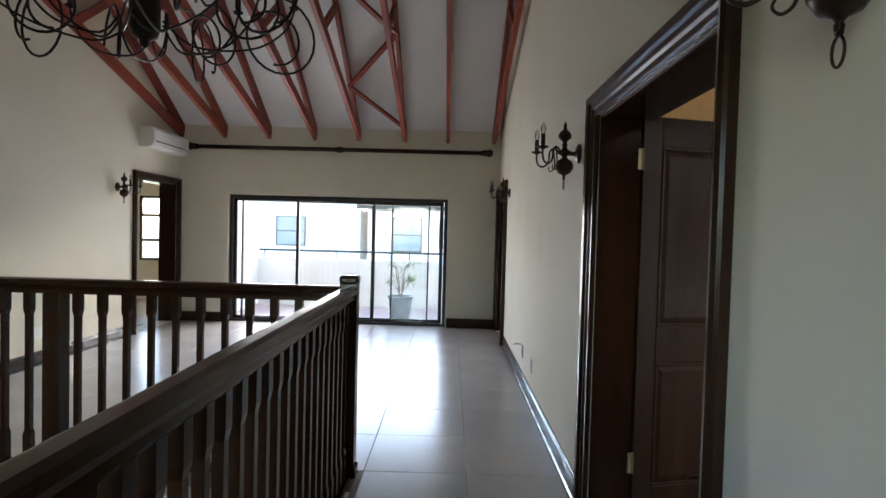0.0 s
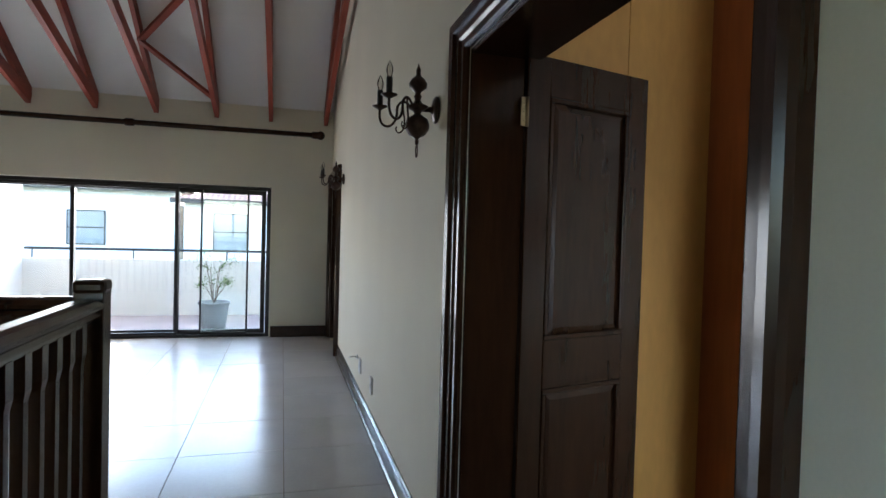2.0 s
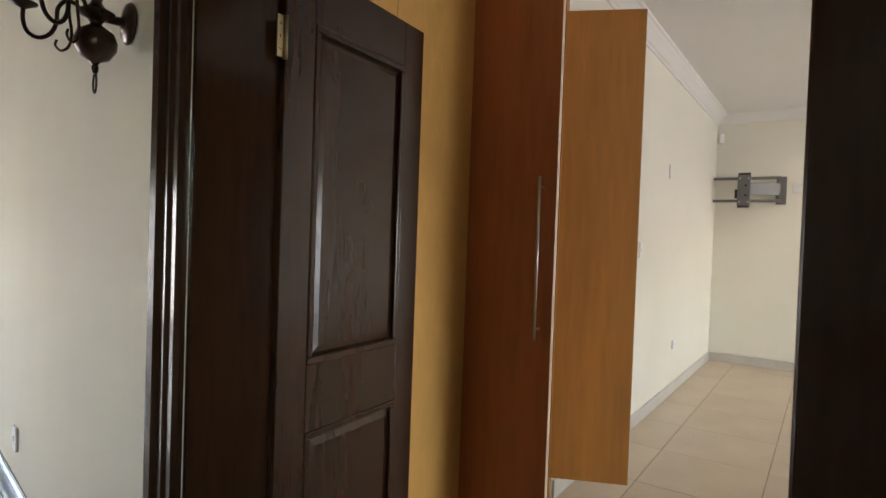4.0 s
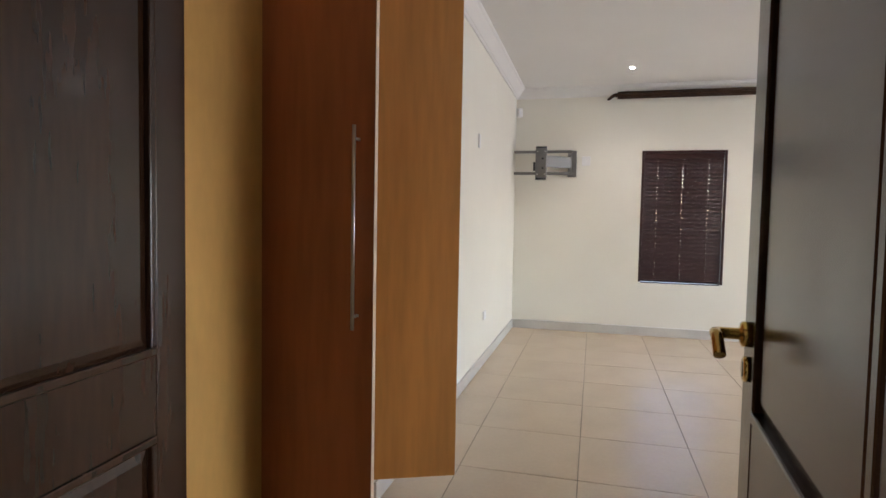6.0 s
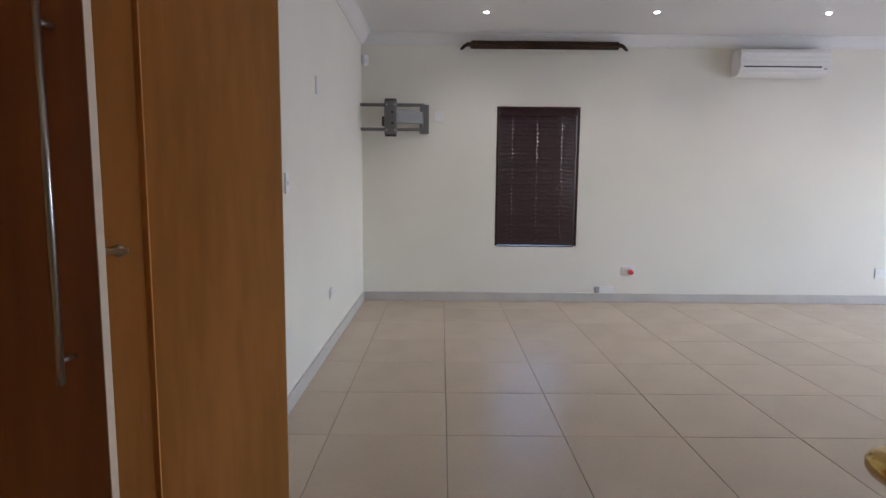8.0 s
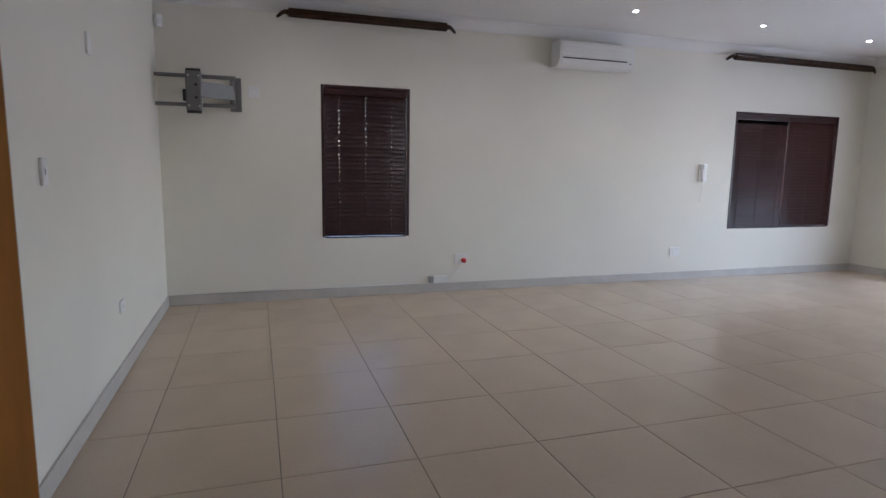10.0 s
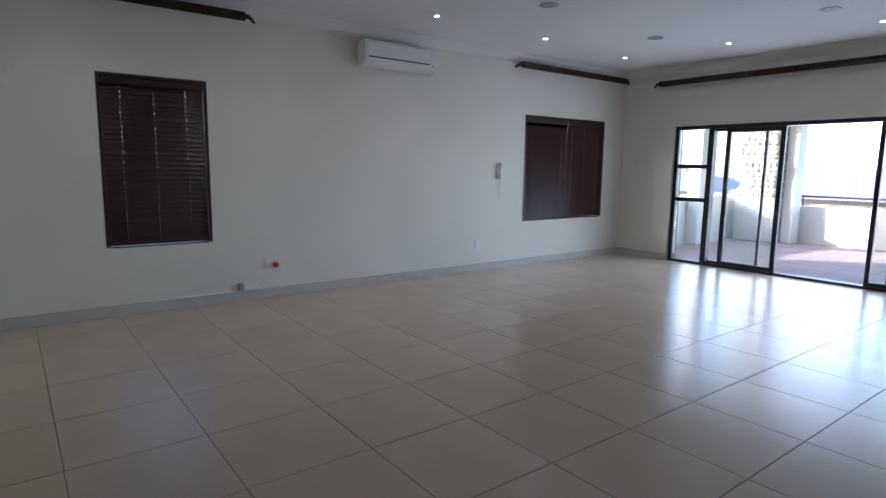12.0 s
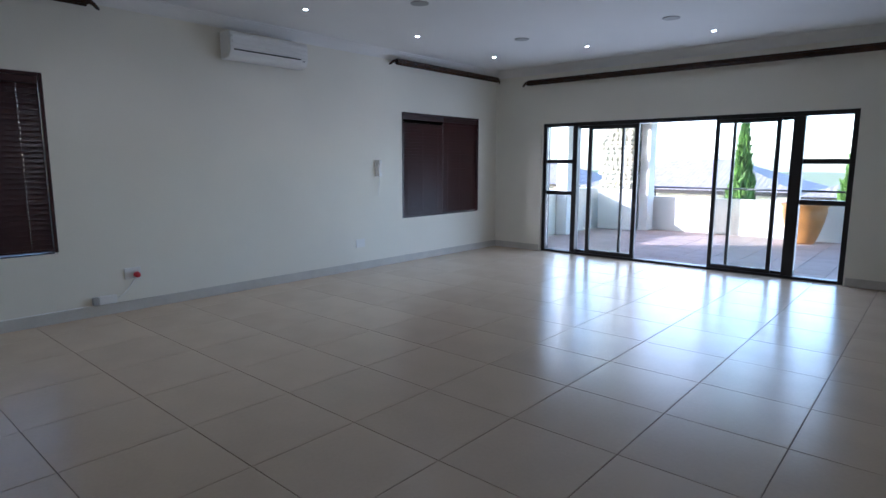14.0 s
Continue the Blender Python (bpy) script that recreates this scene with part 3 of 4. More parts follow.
# ---------------------------------------------------------------- built-in wardrobe in the bedroom
def wardrobe():
    w = thing("wardrobe", "tall maple and reddish veneered built-in wardrobe with two doors open", "wardrobe")
    y0, y1, h = 4.5, 5.1, 2.62
    for x in (3.0, 3.99, 4.69):
        part("side_panel", cube(x - 0.009, y0 + 0.02, 0.0, x + 0.009, y1, h), M_REDDISH, w)
    part("back_panel", cube(3.01, y1 - 0.01, 0.0, 4.68, y1, h), M_MAPLE, w)
    for a, b in ((3.009, 3.981), (3.999, 4.681)):
        part("top_panel", cube(a, y0 + 0.02, h - 0.018, b, y1 - 0.01, h), M_MAPLE, w)
        part("plinth", cube(a, y0 + 0.06, 0.0, b, y0 + 0.078, 0.07), M_REDDISH, w)
        part("base_panel", cube(a, y0 + 0.02, 0.07, b, y1 - 0.01, 0.088), M_MAPLE, w)
        part("shelf", cube(a, y0 + 0.06, 1.98, b, y1 - 0.01, 1.998), M_MAPLE, w)
    part("filler_strip", cube(4.70, y0 - 0.105, 0.0, 4.718, y0 + 0.02, h), M_MAPLE, w)
    part("filler_strip", cube(2.99, y0 + 0.0, h, 4.718, y0 + 0.02, ZC - 0.0), M_MAPLE, w)
    for a, b in ((3.0, 3.462), (3.466, 3.985)):
        part("closed_door", cube(a, y0, 0.08, b, y0 + 0.018, h - 0.02, 0.001), M_MAPLE_LIT, w, "maple wardrobe door, closed, its lit yellow tone put into the colour")

    def open_door(x, y, width, ang, front, inner, label, z0=0.08, z1=h - 0.03):
        m = pose(x, y, 0, 0, 0, ang)
        d = part("open_door", cube(0.001, -0.009, z0, width - 0.002, 0.0, z1), front, w, label, m)
        part("inner_face", cube(0.001, 0.0, z0, width - 0.002, 0.009, z1), inner, d)
        part("edge_banding", cube(width - 0.002, -0.009, z0, width, 0.009, z1), M_EDGE, d, "pale edge banding")
        return d
    d = open_door(3.985, y0, 0.42, -97, M_REDDISH, M_MAPLE, "reddish brown veneered wardrobe door, wide open")
    bm = tube([(0.365, -0.04, 0.98), (0.365, -0.04, 1.60)], 0.006, 10)
    for z in (1.02, 1.56):
        tube([(0.365, -0.009, z), (0.365, -0.04, z)], 0.005, 8, bm)
    part("bar_handle", bm, M_STEEL, d, "long brushed steel bar handle")
    d2 = open_door(4.665, y0 + 0.012, 0.518, -65.6, M_MAPLE, M_MAPLE, "maple wardrobe door, wide open", 0.12, 2.54)
    for z in (0.2, 1.11, 1.92):
        bm = lathe([(0.0001, 0), (0.018, 0), (0.018, 0.003), (0.0001, 0.003)], 14, pose(0.04, -0.009, z, 90, 0, 0))
        box(bm, 0.0, -0.024, z - 0.009, 0.066, -0.012, z + 0.009, 0.002)
        box(bm, -0.05, -0.019, z - 0.018, -0.015, -0.014, z + 0.018, 0.001)
        part("cup_hinge", bm, M_STEEL, d2, "nickel cup hinge")


wardrobe()


# ---------------------------------------------------------------- balustrade round the stairwell
RU, RV, RZ = -1.30, 0.30, 1.10
RAIL = [(-0.02, -0.07), (-0.02, -0.05), (-0.045, -0.045), (-0.035, -0.03), (-0.05, -0.02), (-0.052, -0.005), (-0.04, 0.012), (-0.02, 0.02),
        (0.02, 0.02), (0.04, 0.012), (0.052, -0.005), (0.05, -0.02), (0.035, -0.03), (0.045, -0.045), (0.02, -0.05), (0.02, -0.07)]


def balustrade():
    b = thing("balustrade", "dark varnished wooden balustrade with square balusters round the stairwell", "balustrade", HF)
    part("handrail", sweep(RAIL, (RU, VB + 0.02, RZ), (RU, RV - 0.05, RZ)), M_DARKH, b)
    part("handrail", sweep(RAIL, (RU - 0.05, RV, RZ), (UL + 0.002, RV, RZ)), M_DARK, b)
    part("base_rail", cube(RU - 0.04, VB + 0.02, 0.001, RU + 0.04, RV - 0.06, 0.035, 0.006), M_DARKH, b)
    part("base_rail", cube(UL + 0.002, RV - 0.04, 0.001, RU - 0.06, RV + 0.04, 0.035, 0.006), M_DARK, b)

    def newel(u, v):
        bm = bmesh.new()
        q = 0.05
        box(bm, u - q, v - q, 0.001, u + q, v + q, 1.15, 0.004)
        box(bm, u - q - 0.012, v - q - 0.012, 0.001, u + q + 0.012, v + q + 0.012, 0.06, 0.01)
        box(bm, u - q - 0.006, v - q - 0.006, 1.13, u + q + 0.006, v + q + 0.006, 1.185, 0.018)
        part("newel_post", bm, M_DARK, b)
    newel(RU, RV)
    part("middle_post", cube(-3.08, RV - 0.05, 0.034, -2.98, RV + 0.05, RZ - 0.068, 0.004), M_DARK, b)
    bm = bmesh.new()
    s, z0, z1 = 0.022, 0.034, RZ - 0.068
    ns, nz0, nz1 = 0.016, 0.22, 0.9
    levels = [(s, z0), (s, nz0 - 0.03), (ns, nz0), (ns, nz1), (s, nz1 + 0.03), (s, z1)]
    rings = [[bm.verts.new((x * q, y * q, z)) for x, y in ((-1, -1), (1, -1), (1, 1), (-1, 1))] for q, z in levels]
    for a, c in zip(rings, rings[1:]):
        for k in range(4):
            bm.faces.new((a[k], a[(k + 1) % 4], c[(k + 1) % 4], c[k]))
    bm.faces.new(rings[0][::-1])
    bm.faces.new(rings[-1])
    me = mesh_of("baluster", bm, M_DARK)
    v = RV - 0.16
    while v > VB + 0.1:
        part("baluster", me, None, b, m=pose(RU, v, 0))
        v -= 0.115
    u = RU - 0.15
    while u > UL + 0.08:
        if abs(u + 3.03) > 0.08:
            part("baluster", me, None, b, m=pose(u, RV, 0))
        u -= 0.145


balustrade()


# ---------------------------------------------------------------- roof trusses
TRUSS_U = (-4.80, -4.15, -3.48, -2.79, -2.13, -1.44, -0.79, -0.10)


def beam(p0, p1, w=0.045, d=0.14):
    return sweep([(-w / 2, -d / 2), (w / 2, -d / 2), (w / 2, d / 2), (-w / 2, d / 2)], p0, p1)


def truss(m):
    t = thing("roof_truss", "red stained timber roof truss under the sloping ceiling", "roof truss", m, "hall roof trusses")
    zr = roof_z(RIDGE)
    off = 0.085
    part("rafter", beam((0, VF - 0.02, 2.97 - off + 0.012), (0, RIDGE, zr - off)), M_RED, t)
    part("rafter", beam((0, RIDGE, zr - off), (0, VB + 0.02, roof_z(VB) - off)), M_RED, t)
    part("bottom_chord", beam((0.0, VF - 0.02, 2.84), (0.0, RIDGE, 2.84 + 0.29 * (VF - RIDGE)), 0.05, 0.13), M_RED, t)
    part("bottom_chord", beam((0.0, RIDGE, 2.84 + 0.29 * (VF - RIDGE)), (0.0, VB + 0.02, 2.84), 0.05, 0.13), M_RED, t)
    for v, v2 in ((3.1, 3.75), (1.6, 2.6), (-1.2, -2.1)):
        part("web", beam((0, v, 2.84 + 0.29 * (VF - v) if v > RIDGE else 2.84 + 0.29 * (v - VB)), (0, v2, roof_z(v2) - off), 0.04, 0.09), M_RED, t)
    return t


first = truss(HF @ pose(TRUSS_U[0], 0, 0))
for u in TRUSS_U[1:]:
    copy_thing(first, HF @ pose(u, 0, 0))

zig = [(-1.44, 5.4), (-2.13, 4.73), (-1.44, 3.99), (-2.13, 3.3), (-1.44, 2.6), (-2.13, 1.9)]
for (u0, v0), (u1, v1) in zip(zig, zig[1:]):
    solid("roof_brace", beam((u0, v0, roof_z(v0) - 0.165), (u1, v1, roof_z(v1) - 0.165), 0.07, 0.035), M_RED,
          "red stained timber diagonal brace between roof trusses", "brace", HF, "roof braces")


# ---------------------------------------------------------------- curtain rods
def ball(r, n=10):
    return [(max(0.0005, r * math.sin(math.pi * k / n)), -r * math.cos(math.pi * k / n)) for k in range(n + 1)]


def plain_rod(m, length):
    r = thing("curtain_rod", "dark brown wooden curtain rod with ball ends above the sliding door", "curtain rod", m)
    part("pole", tube([(0, 0, 0), (length, 0, 0)], 0.032, 14), M_DARK, r)
    for x in (-0.03, length + 0.03):
        part("finial", lathe(ball(0.058), 16, pose(x, 0, 0, 0, 90, 0)), M_DARK, r)
    for x in (0.03, length / 2, length - 0.03):
        bm = lathe([(0.04, -0.05), (0.046, -0.04), (0.046, 0.04), (0.04, 0.05)], 16, pose(x, 0, 0, 0, 90, 0))
        box(bm, x - 0.02, 0.0, -0.025, x + 0.02, 0.098, 0.025, 0.004)
        part("bracket", bm, M_DARK, r)


plain_rod(HF @ pose(-4.62, VF - 0.1, 2.635), 4.42)


def swag_rod(m, length, ends=True):
    """A rod along x with fluted pole and scroll brackets; the wall lies towards +y."""
    r = thing("curtain_rod", "dark brown fluted wooden curtain rod on scroll brackets under the cornice", "curtain rod", m, "bedroom curtain rods")
    n = 24
    prof = [(0.042 * (1 if k % 2 else 0.86) * math.cos(2 * math.pi * k / n), 0.042 * (1 if k % 2 else 0.86) * math.sin(2 * math.pi * k / n)) for k in range(n)]
    part("pole", sweep(prof, (0.06, 0, 0), (length - 0.06, 0, 0)), M_DARK, r)
    for x, s in ((0.06, -1), (length - 0.06, 1)):
        bm = tube([(x, 0, 0), (x + s * 0.03, 0, 0.004), (x + s * 0.06, 0.01, -0.008), (x + s * 0.09, 0.02, -0.034), (x + s * 0.105, 0.03, -0.04)], 0.026, 10, r_end=0.012)
        part("finial", bm, M_DARK, r)
        part("bracket", cube(x - 0.015, 0.0, -0.012, x + 0.015, 0.108, 0.012, 0.003), M_EDGE, r, "pale bracket")


swag_rod(Matrix.Translation((XE - 0.11, 3.28, 2.775)) @ pose(0, 0, 0, 0, 0, -90), 1.68)
swag_rod(Matrix.Translation((XE - 0.11, -1.98, 2.755)) @ pose(0, 0, 0, 0, 0, -90), 2.42)
swag_rod(Matrix.Translation((8.75, YS + 0.11, 2.66)) @ pose(0, 0, 0, 0, 0, 180), 5.6)


# ---------------------------------------------------------------- air conditioners
def air_conditioner(m, length=1.0):
    """Against a wall towards +y, from x = 0."""
    a = thing("air_conditioner", "white split air conditioner unit high on the wall", "air conditioner", m, "air conditioners")
    d, h = 0.2, 0.27
    prof = [(0, 0), (-0.12, 0), (-0.17, 0.02), (-0.2, 0.075), (-0.2, 0.22), (-0.185, 0.26), (-0.16, h), (0, h)]
    bm = bmesh.new()
    s = [[bm.verts.new((x, y, z)) for y, z in prof] for x in (0, length)]
    for k in range(len(prof)):
        bm.faces.new((s[0][k], s[0][(k + 1) % len(prof)], s[1][(k + 1) % len(prof)], s[1][k]))
    bm.faces.new(s[0][::-1])
    bm.faces.new(s[1])
    bmesh.ops.recalc_face_normals(bm, faces=bm.faces)
    bmesh.ops.bevel(bm, geom=list(bm.edges), offset=0.005, segments=2, affect='EDGES')
    part("body", bm, M_WHITE, a)
    for z in (0.115, 0.165, 0.215):
        part("front_slat", cube(0.02, -0.214, z - 0.015, length - 0.02, -0.199, z + 0.015, 0.004), M_WHITE, a)
    part("air_outlet", cube(0.04, -0.206, 0.078, length - 0.1, -0.197, 0.09, 0.001), M_BLACK, a, "dark air slot")
    part("louvre", cube(0.04, -0.19, 0.035, length - 0.1, -0.18, 0.06, 0.002), M_WHITE, a)
    part("indicator", cube(length - 0.07, -0.202, 0.06, length - 0.04, -0.19, 0.072, 0.001), M_GREYP, a)


air_conditioner(Matrix.Translation((XE - 0.002, 0.40, 2.475)) @ pose(0, 0, 0, 0, 0, -90), 0.95)
air_conditioner(HF @ Matrix.Translation((UL + 0.002, 4.50, 2.47)) @ pose(0, 0, 0, 0, 0, 90))


# ---------------------------------------------------------------- wall sconces
def arc(c, r, a0, a1, n, ax, az):
    return [tuple(Vector(c) + r * (math.cos(radians(a0 + (a1 - a0) * k / n)) * Vector(ax) + math.sin(radians(a0 + (a1 - a0) * k / n)) * Vector(az))) for k in range(n + 1)]


def sconce(m):
    """On a wall at x = 0, standing out towards -x."""
    s = thing("wall_sconce", "dark bronze two-arm candle sconce with turned body, unlit", "wall lamp", m, "hall wall sconces")
    part("backplate", lathe([(0.0005, 0), (0.055, 0), (0.058, 0.006), (0.05, 0.014), (0.03, 0.02), (0.012, 0.026), (0.012, 0.075)], 22, pose(-0.001, 0, 0, 0, -90, 0)), M_BRONZE, s)
    body = [(0.0005, -0.155), (0.007, -0.15), (0.009, -0.135), (0.006, -0.13), (0.012, -0.122), (0.034, -0.112), (0.05, -0.088), (0.052, -0.068), (0.044, -0.045), (0.022, -0.03),
            (0.013, -0.022), (0.02, -0.012), (0.044, 0.0), (0.046, 0.008), (0.022, 0.02), (0.012, 0.035), (0.017, 0.05), (0.011, 0.06), (0.016, 0.07), (0.036, 0.085), (0.039, 0.102), (0.028, 0.122),
            (0.011, 0.135), (0.009, 0.15), (0.011, 0.157), (0.004, 0.175), (0.0005, 0.188)]
    cx = -0.085
    part("turned_body", lathe(body, 24, pose(cx, 0, 0)), M_BRONZE, s)
    ring = [(cx, 0.016 * math.sin(2 * math.pi * k / 16), -0.178 + 0.026 * math.cos(2 * math.pi * k / 16)) for k in range(16)]
    part("pull_ring", tube(ring, 0.0028, 6, closed=True), M_BRONZE, s)
    for sg in (-1, 1):
        d = Vector((-0.78, sg * 0.62, 0)).normalized()
        up = Vector((0, 0, 1))
        o = Vector((cx, 0, 0))
        pts = [o + d * q + up * z for q, z in ((0.03, 0.0), (0.05, 0.025), (0.075, 0.032), (0.095, 0.012), (0.098, -0.025), (0.112, -0.055), (0.14, -0.068), (0.168, -0.055), (0.18, -0.025), (0.18, 0.008))]
        arm = part("arm", tube(smooth(pts, 4), 0.0055, 8), M_BRONZE, s)
        curl = [o + d * q + up * z for q, z in ((0.07, 0.03), (0.066, -0.01), (0.06, -0.05), (0.066, -0.085), (0.085, -0.098), (0.1, -0.085), (0.096, -0.07))]
        part("scroll", tube(smooth(curl, 4), 0.0042, 7, r_end=0.003), M_BRONZE, arm)
        c = o + d * 0.18
        part("drip_pan", lathe([(0.006, 0.0), (0.012, 0.004), (0.032, 0.014), (0.033, 0.018), (0.012, 0.016), (0.0005, 0.016)], 18, pose(c.x, c.y, 0.004)), M_BRONZE, arm)
        part("candle_sleeve", lathe([(0.0125, 0), (0.0125, 0.07), (0.0005, 0.07)], 14, pose(c.x, c.y, 0.018)), M_BLACK, arm, "black candle sleeve")
        part("bulb", lathe([(0.008, 0), (0.010, 0.008), (0.0145, 0.025), (0.012, 0.042), (0.005, 0.058), (0.001, 0.066)], 12, pose(c.x, c.y, 0.088)), M_BULB, arm, "clear candle bulb")
    return s


first = sconce(HF @ pose(-0.001, 0.24, 1.912))
copy_thing(first, HF @ pose(-0.001, -2.07, 1.945))
copy_thing(first, HF @ pose(-0.001, 4.05, 1.95))
copy_thing(first, HF @ pose(UL + 0.001, 4.02, 1.90, 0, 0, 180))


# ---------------------------------------------------------------- chandelier
def chandelier(m):
    c = thing("chandelier", "large black wrought iron chandelier of looping scrolls, unlit", "chandelier", m)
    part("hub", lathe([(0.0005, -0.12), (0.018, -0.11), (0.022, -0.085), (0.05, -0.07), (0.062, -0.03), (0.062, 0.16), (0.05, 0.2), (0.02, 0.23), (0.012, 0.26)], 20), M_IRON, c)
    part("rod", tube([(0, 0, 0.25), (0, 0, 2.9)], 0.009, 8), M_IRON, c)
    for k in range(12):
        a = radians(30 * k + 8)
        d, up = Vector((math.cos(a), math.sin(a), 0)), Vector((0, 0, 1))
        R, r = (0.6, 0.2) if k % 2 else (0.42, 0.15)
        side = Vector((-math.sin(a), math.cos(a), 0)) * (0.1 if k % 3 else -0.12)
        pts = [d * 0.05 + up * 0.12, d * R * 0.35 + up * 0.26, d * R * 0.65 + up * 0.22]
        cen = d * R + up * 0.06
        turns = 1.6
        n = 34
        for q in range(n + 1):
            ang = radians(125) - turns * 2 * math.pi * q / n
            rr = r * (1 - 0.45 * q / n)
            pts.append(cen + d * rr * math.cos(ang) + up * rr * math.sin(ang) + side * (q / n))
        arm = part("scroll_arm", tube(pts, 0.006, 7), M_IRON, c)
        pts = [d * 0.05 - up * 0.02, d * R * 0.3 - up * 0.1, d * R * 0.7 - up * 0.06, d * R * 0.95 + up * 0.05, d * (R + 0.02) + up * 0.16]
        part("candle_arm", tube(smooth([Vector(p) - side for p in pts], 5), 0.005, 7), M_IRON, c)
        e = Vector(pts[-1]) - side
        part("candle_cup", lathe([(0.004, 0), (0.022, 0.012), (0.024, 0.018), (0.012, 0.018), (0.012, 0.085), (0.0005, 0.085)], 12, pose(e.x, e.y, e.z)), M_BLACK, arm)
    return c


chandelier(HF @ pose(-2.2, -0.3, 2.42) @ Matrix.Scale(1.12, 4))


# ---------------------------------------------------------------- sockets, switches, intercom, sensor
def plate(m, w, h, label, category, name="power_socket", toggles=1, d=0.012):
    """On a wall at y = 0 facing -y."""
    p = thing(name, label, category, m)
    part("cover_plate", cube(-w / 2, -d, -h / 2, w / 2, 0, h / 2, 0.003), M_WHITE, p)
    for k in range(toggles):
        x = (k - (toggles - 1) / 2) * w / max(1, toggles) * 0.8
        part("rocker", cube(x - 0.008, -d - 0.005, -0.012, x + 0.008, -d + 0.001, 0.012, 0.0015), M_WHITE, p)
    return p


N_WALL = pose(0, YN - 0.0005, 0)


def on_east(y, z):
    return Matrix.Translation((XE - 0.0005, y, z)) @ pose(0, 0, 0, 0, 0, -90)


def on_right(v, z):
    return HF @ Matrix.Translation((-0.0005, v, z)) @ pose(0, 0, 0, 0, 0, -90)


plate(on_east(-1.44, 0.355), 0.15, 0.11, "white double wall socket low on the bedroom wall", "socket", toggles=2)
red = plate(on_east(1.42, 0.36), 0.15, 0.11, "white wall socket with a red plug pushed in", "socket", toggles=1)
part("red_plug", lathe([(0.028, 0), (0.03, 0.01), (0.026, 0.04), (0.012, 0.05), (0.0005, 0.05)], 16, pose(0.03, -0.012, -0.015, 90, 0, 0)), M_REDP, red, "red plug top")
jb = plate(on_east(1.66, 0.145), 0.15, 0.075, "white junction box with grey plug above the skirting", "junction box", "junction_box", 0, 0.04)
part("grey_plug", cube(-0.13, -0.05, -0.035, -0.08, 0, 0.035, 0.006), M_GREYP, jb)
solid("power_cable", tube([(XE - 0.02, 1.58, 0.15), (XE - 0.025, 1.52, 0.17), (XE - 0.02, 1.46, 0.24), (XE - 0.04, 1.40, 0.33)], 0.004, 7), M_WHITE, "thin white cable from socket to junction box", "cable")
solid("skirting_cable", tube([(XE - 0.012, 4.25, 0.106), (XE - 0.012, 3.0, 0.107), (XE - 0.012, 1.8, 0.107)], 0.005, 6), M_WHITE, "thin white cable run along the skirting top", "cable")
plate(on_east(3.55, 2.04), 0.1, 0.11, "white blank wall plate beside the bracket", "wall plate", "wall_plate", 1)
plate(N_WALL @ pose(6.22, 0, 1.31), 0.07, 0.115, "white light switch on the bedroom wall", "switch", "light_switch", 1)
plate(N_WALL @ pose(7.45, 0, 0.45), 0.115, 0.075, "white wall socket low on the bedroom wall", "socket", "power_socket", 1)
plate(N_WALL @ pose(7.05, 0, 1.98), 0.07, 0.115, "white blank plate high on the bedroom wall", "wall plate", "wall_plate", 0)
plate(on_right(1.82, 0.33), 0.075, 0.115, "white wall socket low on the hall wall", "socket", "power_socket", 1)
plate(on_right(2.42, 0.33), 0.075, 0.115, "white wall socket low on the hall wall", "socket", "power_socket", 1)
stop = thing("cable_outlet", "small white cable outlet with a short stub on the wall", "cable outlet", on_right(2.62, 0.36))
part("base", lathe([(0.0005, 0), (0.02, 0), (0.018, 0.008), (0.006, 0.012)], 14, pose(0, 0, 0, 90, 0, 0)), M_WHITE, stop)
part("stub", tube([(0, -0.01, 0), (0.0, -0.05, 0.006), (0.0, -0.07, -0.01)], 0.005, 7), M_WHITE, stop)
hallplug = plate(HF @ Matrix.Translation((UL + 0.0005, 2.65, 0.33)) @ pose(0, 0, 0, 0, 0, 90), 0.12, 0.12, "white wall socket on the far hall wall", "socket", "power_socket", 1)

ic = thing("intercom", "white wall intercom handset on its cradle", "intercom", on_east(-1.77, 1.34))
part("cradle", cube(-0.05, -0.03, -0.11, 0.05, 0, 0.11, 0.008), M_WHITE, ic)
bm = cube(-0.026, -0.05, -0.09, 0.026, -0.032, 0.09, 0.008)
box(bm, -0.03, -0.065, 0.055, 0.03, -0.03, 0.11, 0.01)
box(bm, -0.03, -0.065, -0.11, 0.03, -0.03, -0.055, 0.01)
part("handset", bm, M_WHITE, ic)
part("cord", tube([(0.0, -0.04, -0.11), (0.006, -0.03, -0.2), (0.0, -0.012, -0.3), (-0.004, -0.01, -0.36)], 0.003, 6), M_WHITE, ic)

sn = thing("motion_detector", "small white alarm detector in the room corner", "detector", Matrix.Translation((XE - 0.03, YN - 0.03, 2.62)) @ pose(0, 0, 0, 0, 0, -45))
part("housing", cube(-0.032, -0.045, -0.055, 0.032, 0.01, 0.055, 0.012), M_WHITE, sn)
part("lens", cube(-0.022, -0.05, -0.04, 0.022, -0.043, 0.012, 0.004), M_CEIL, sn)

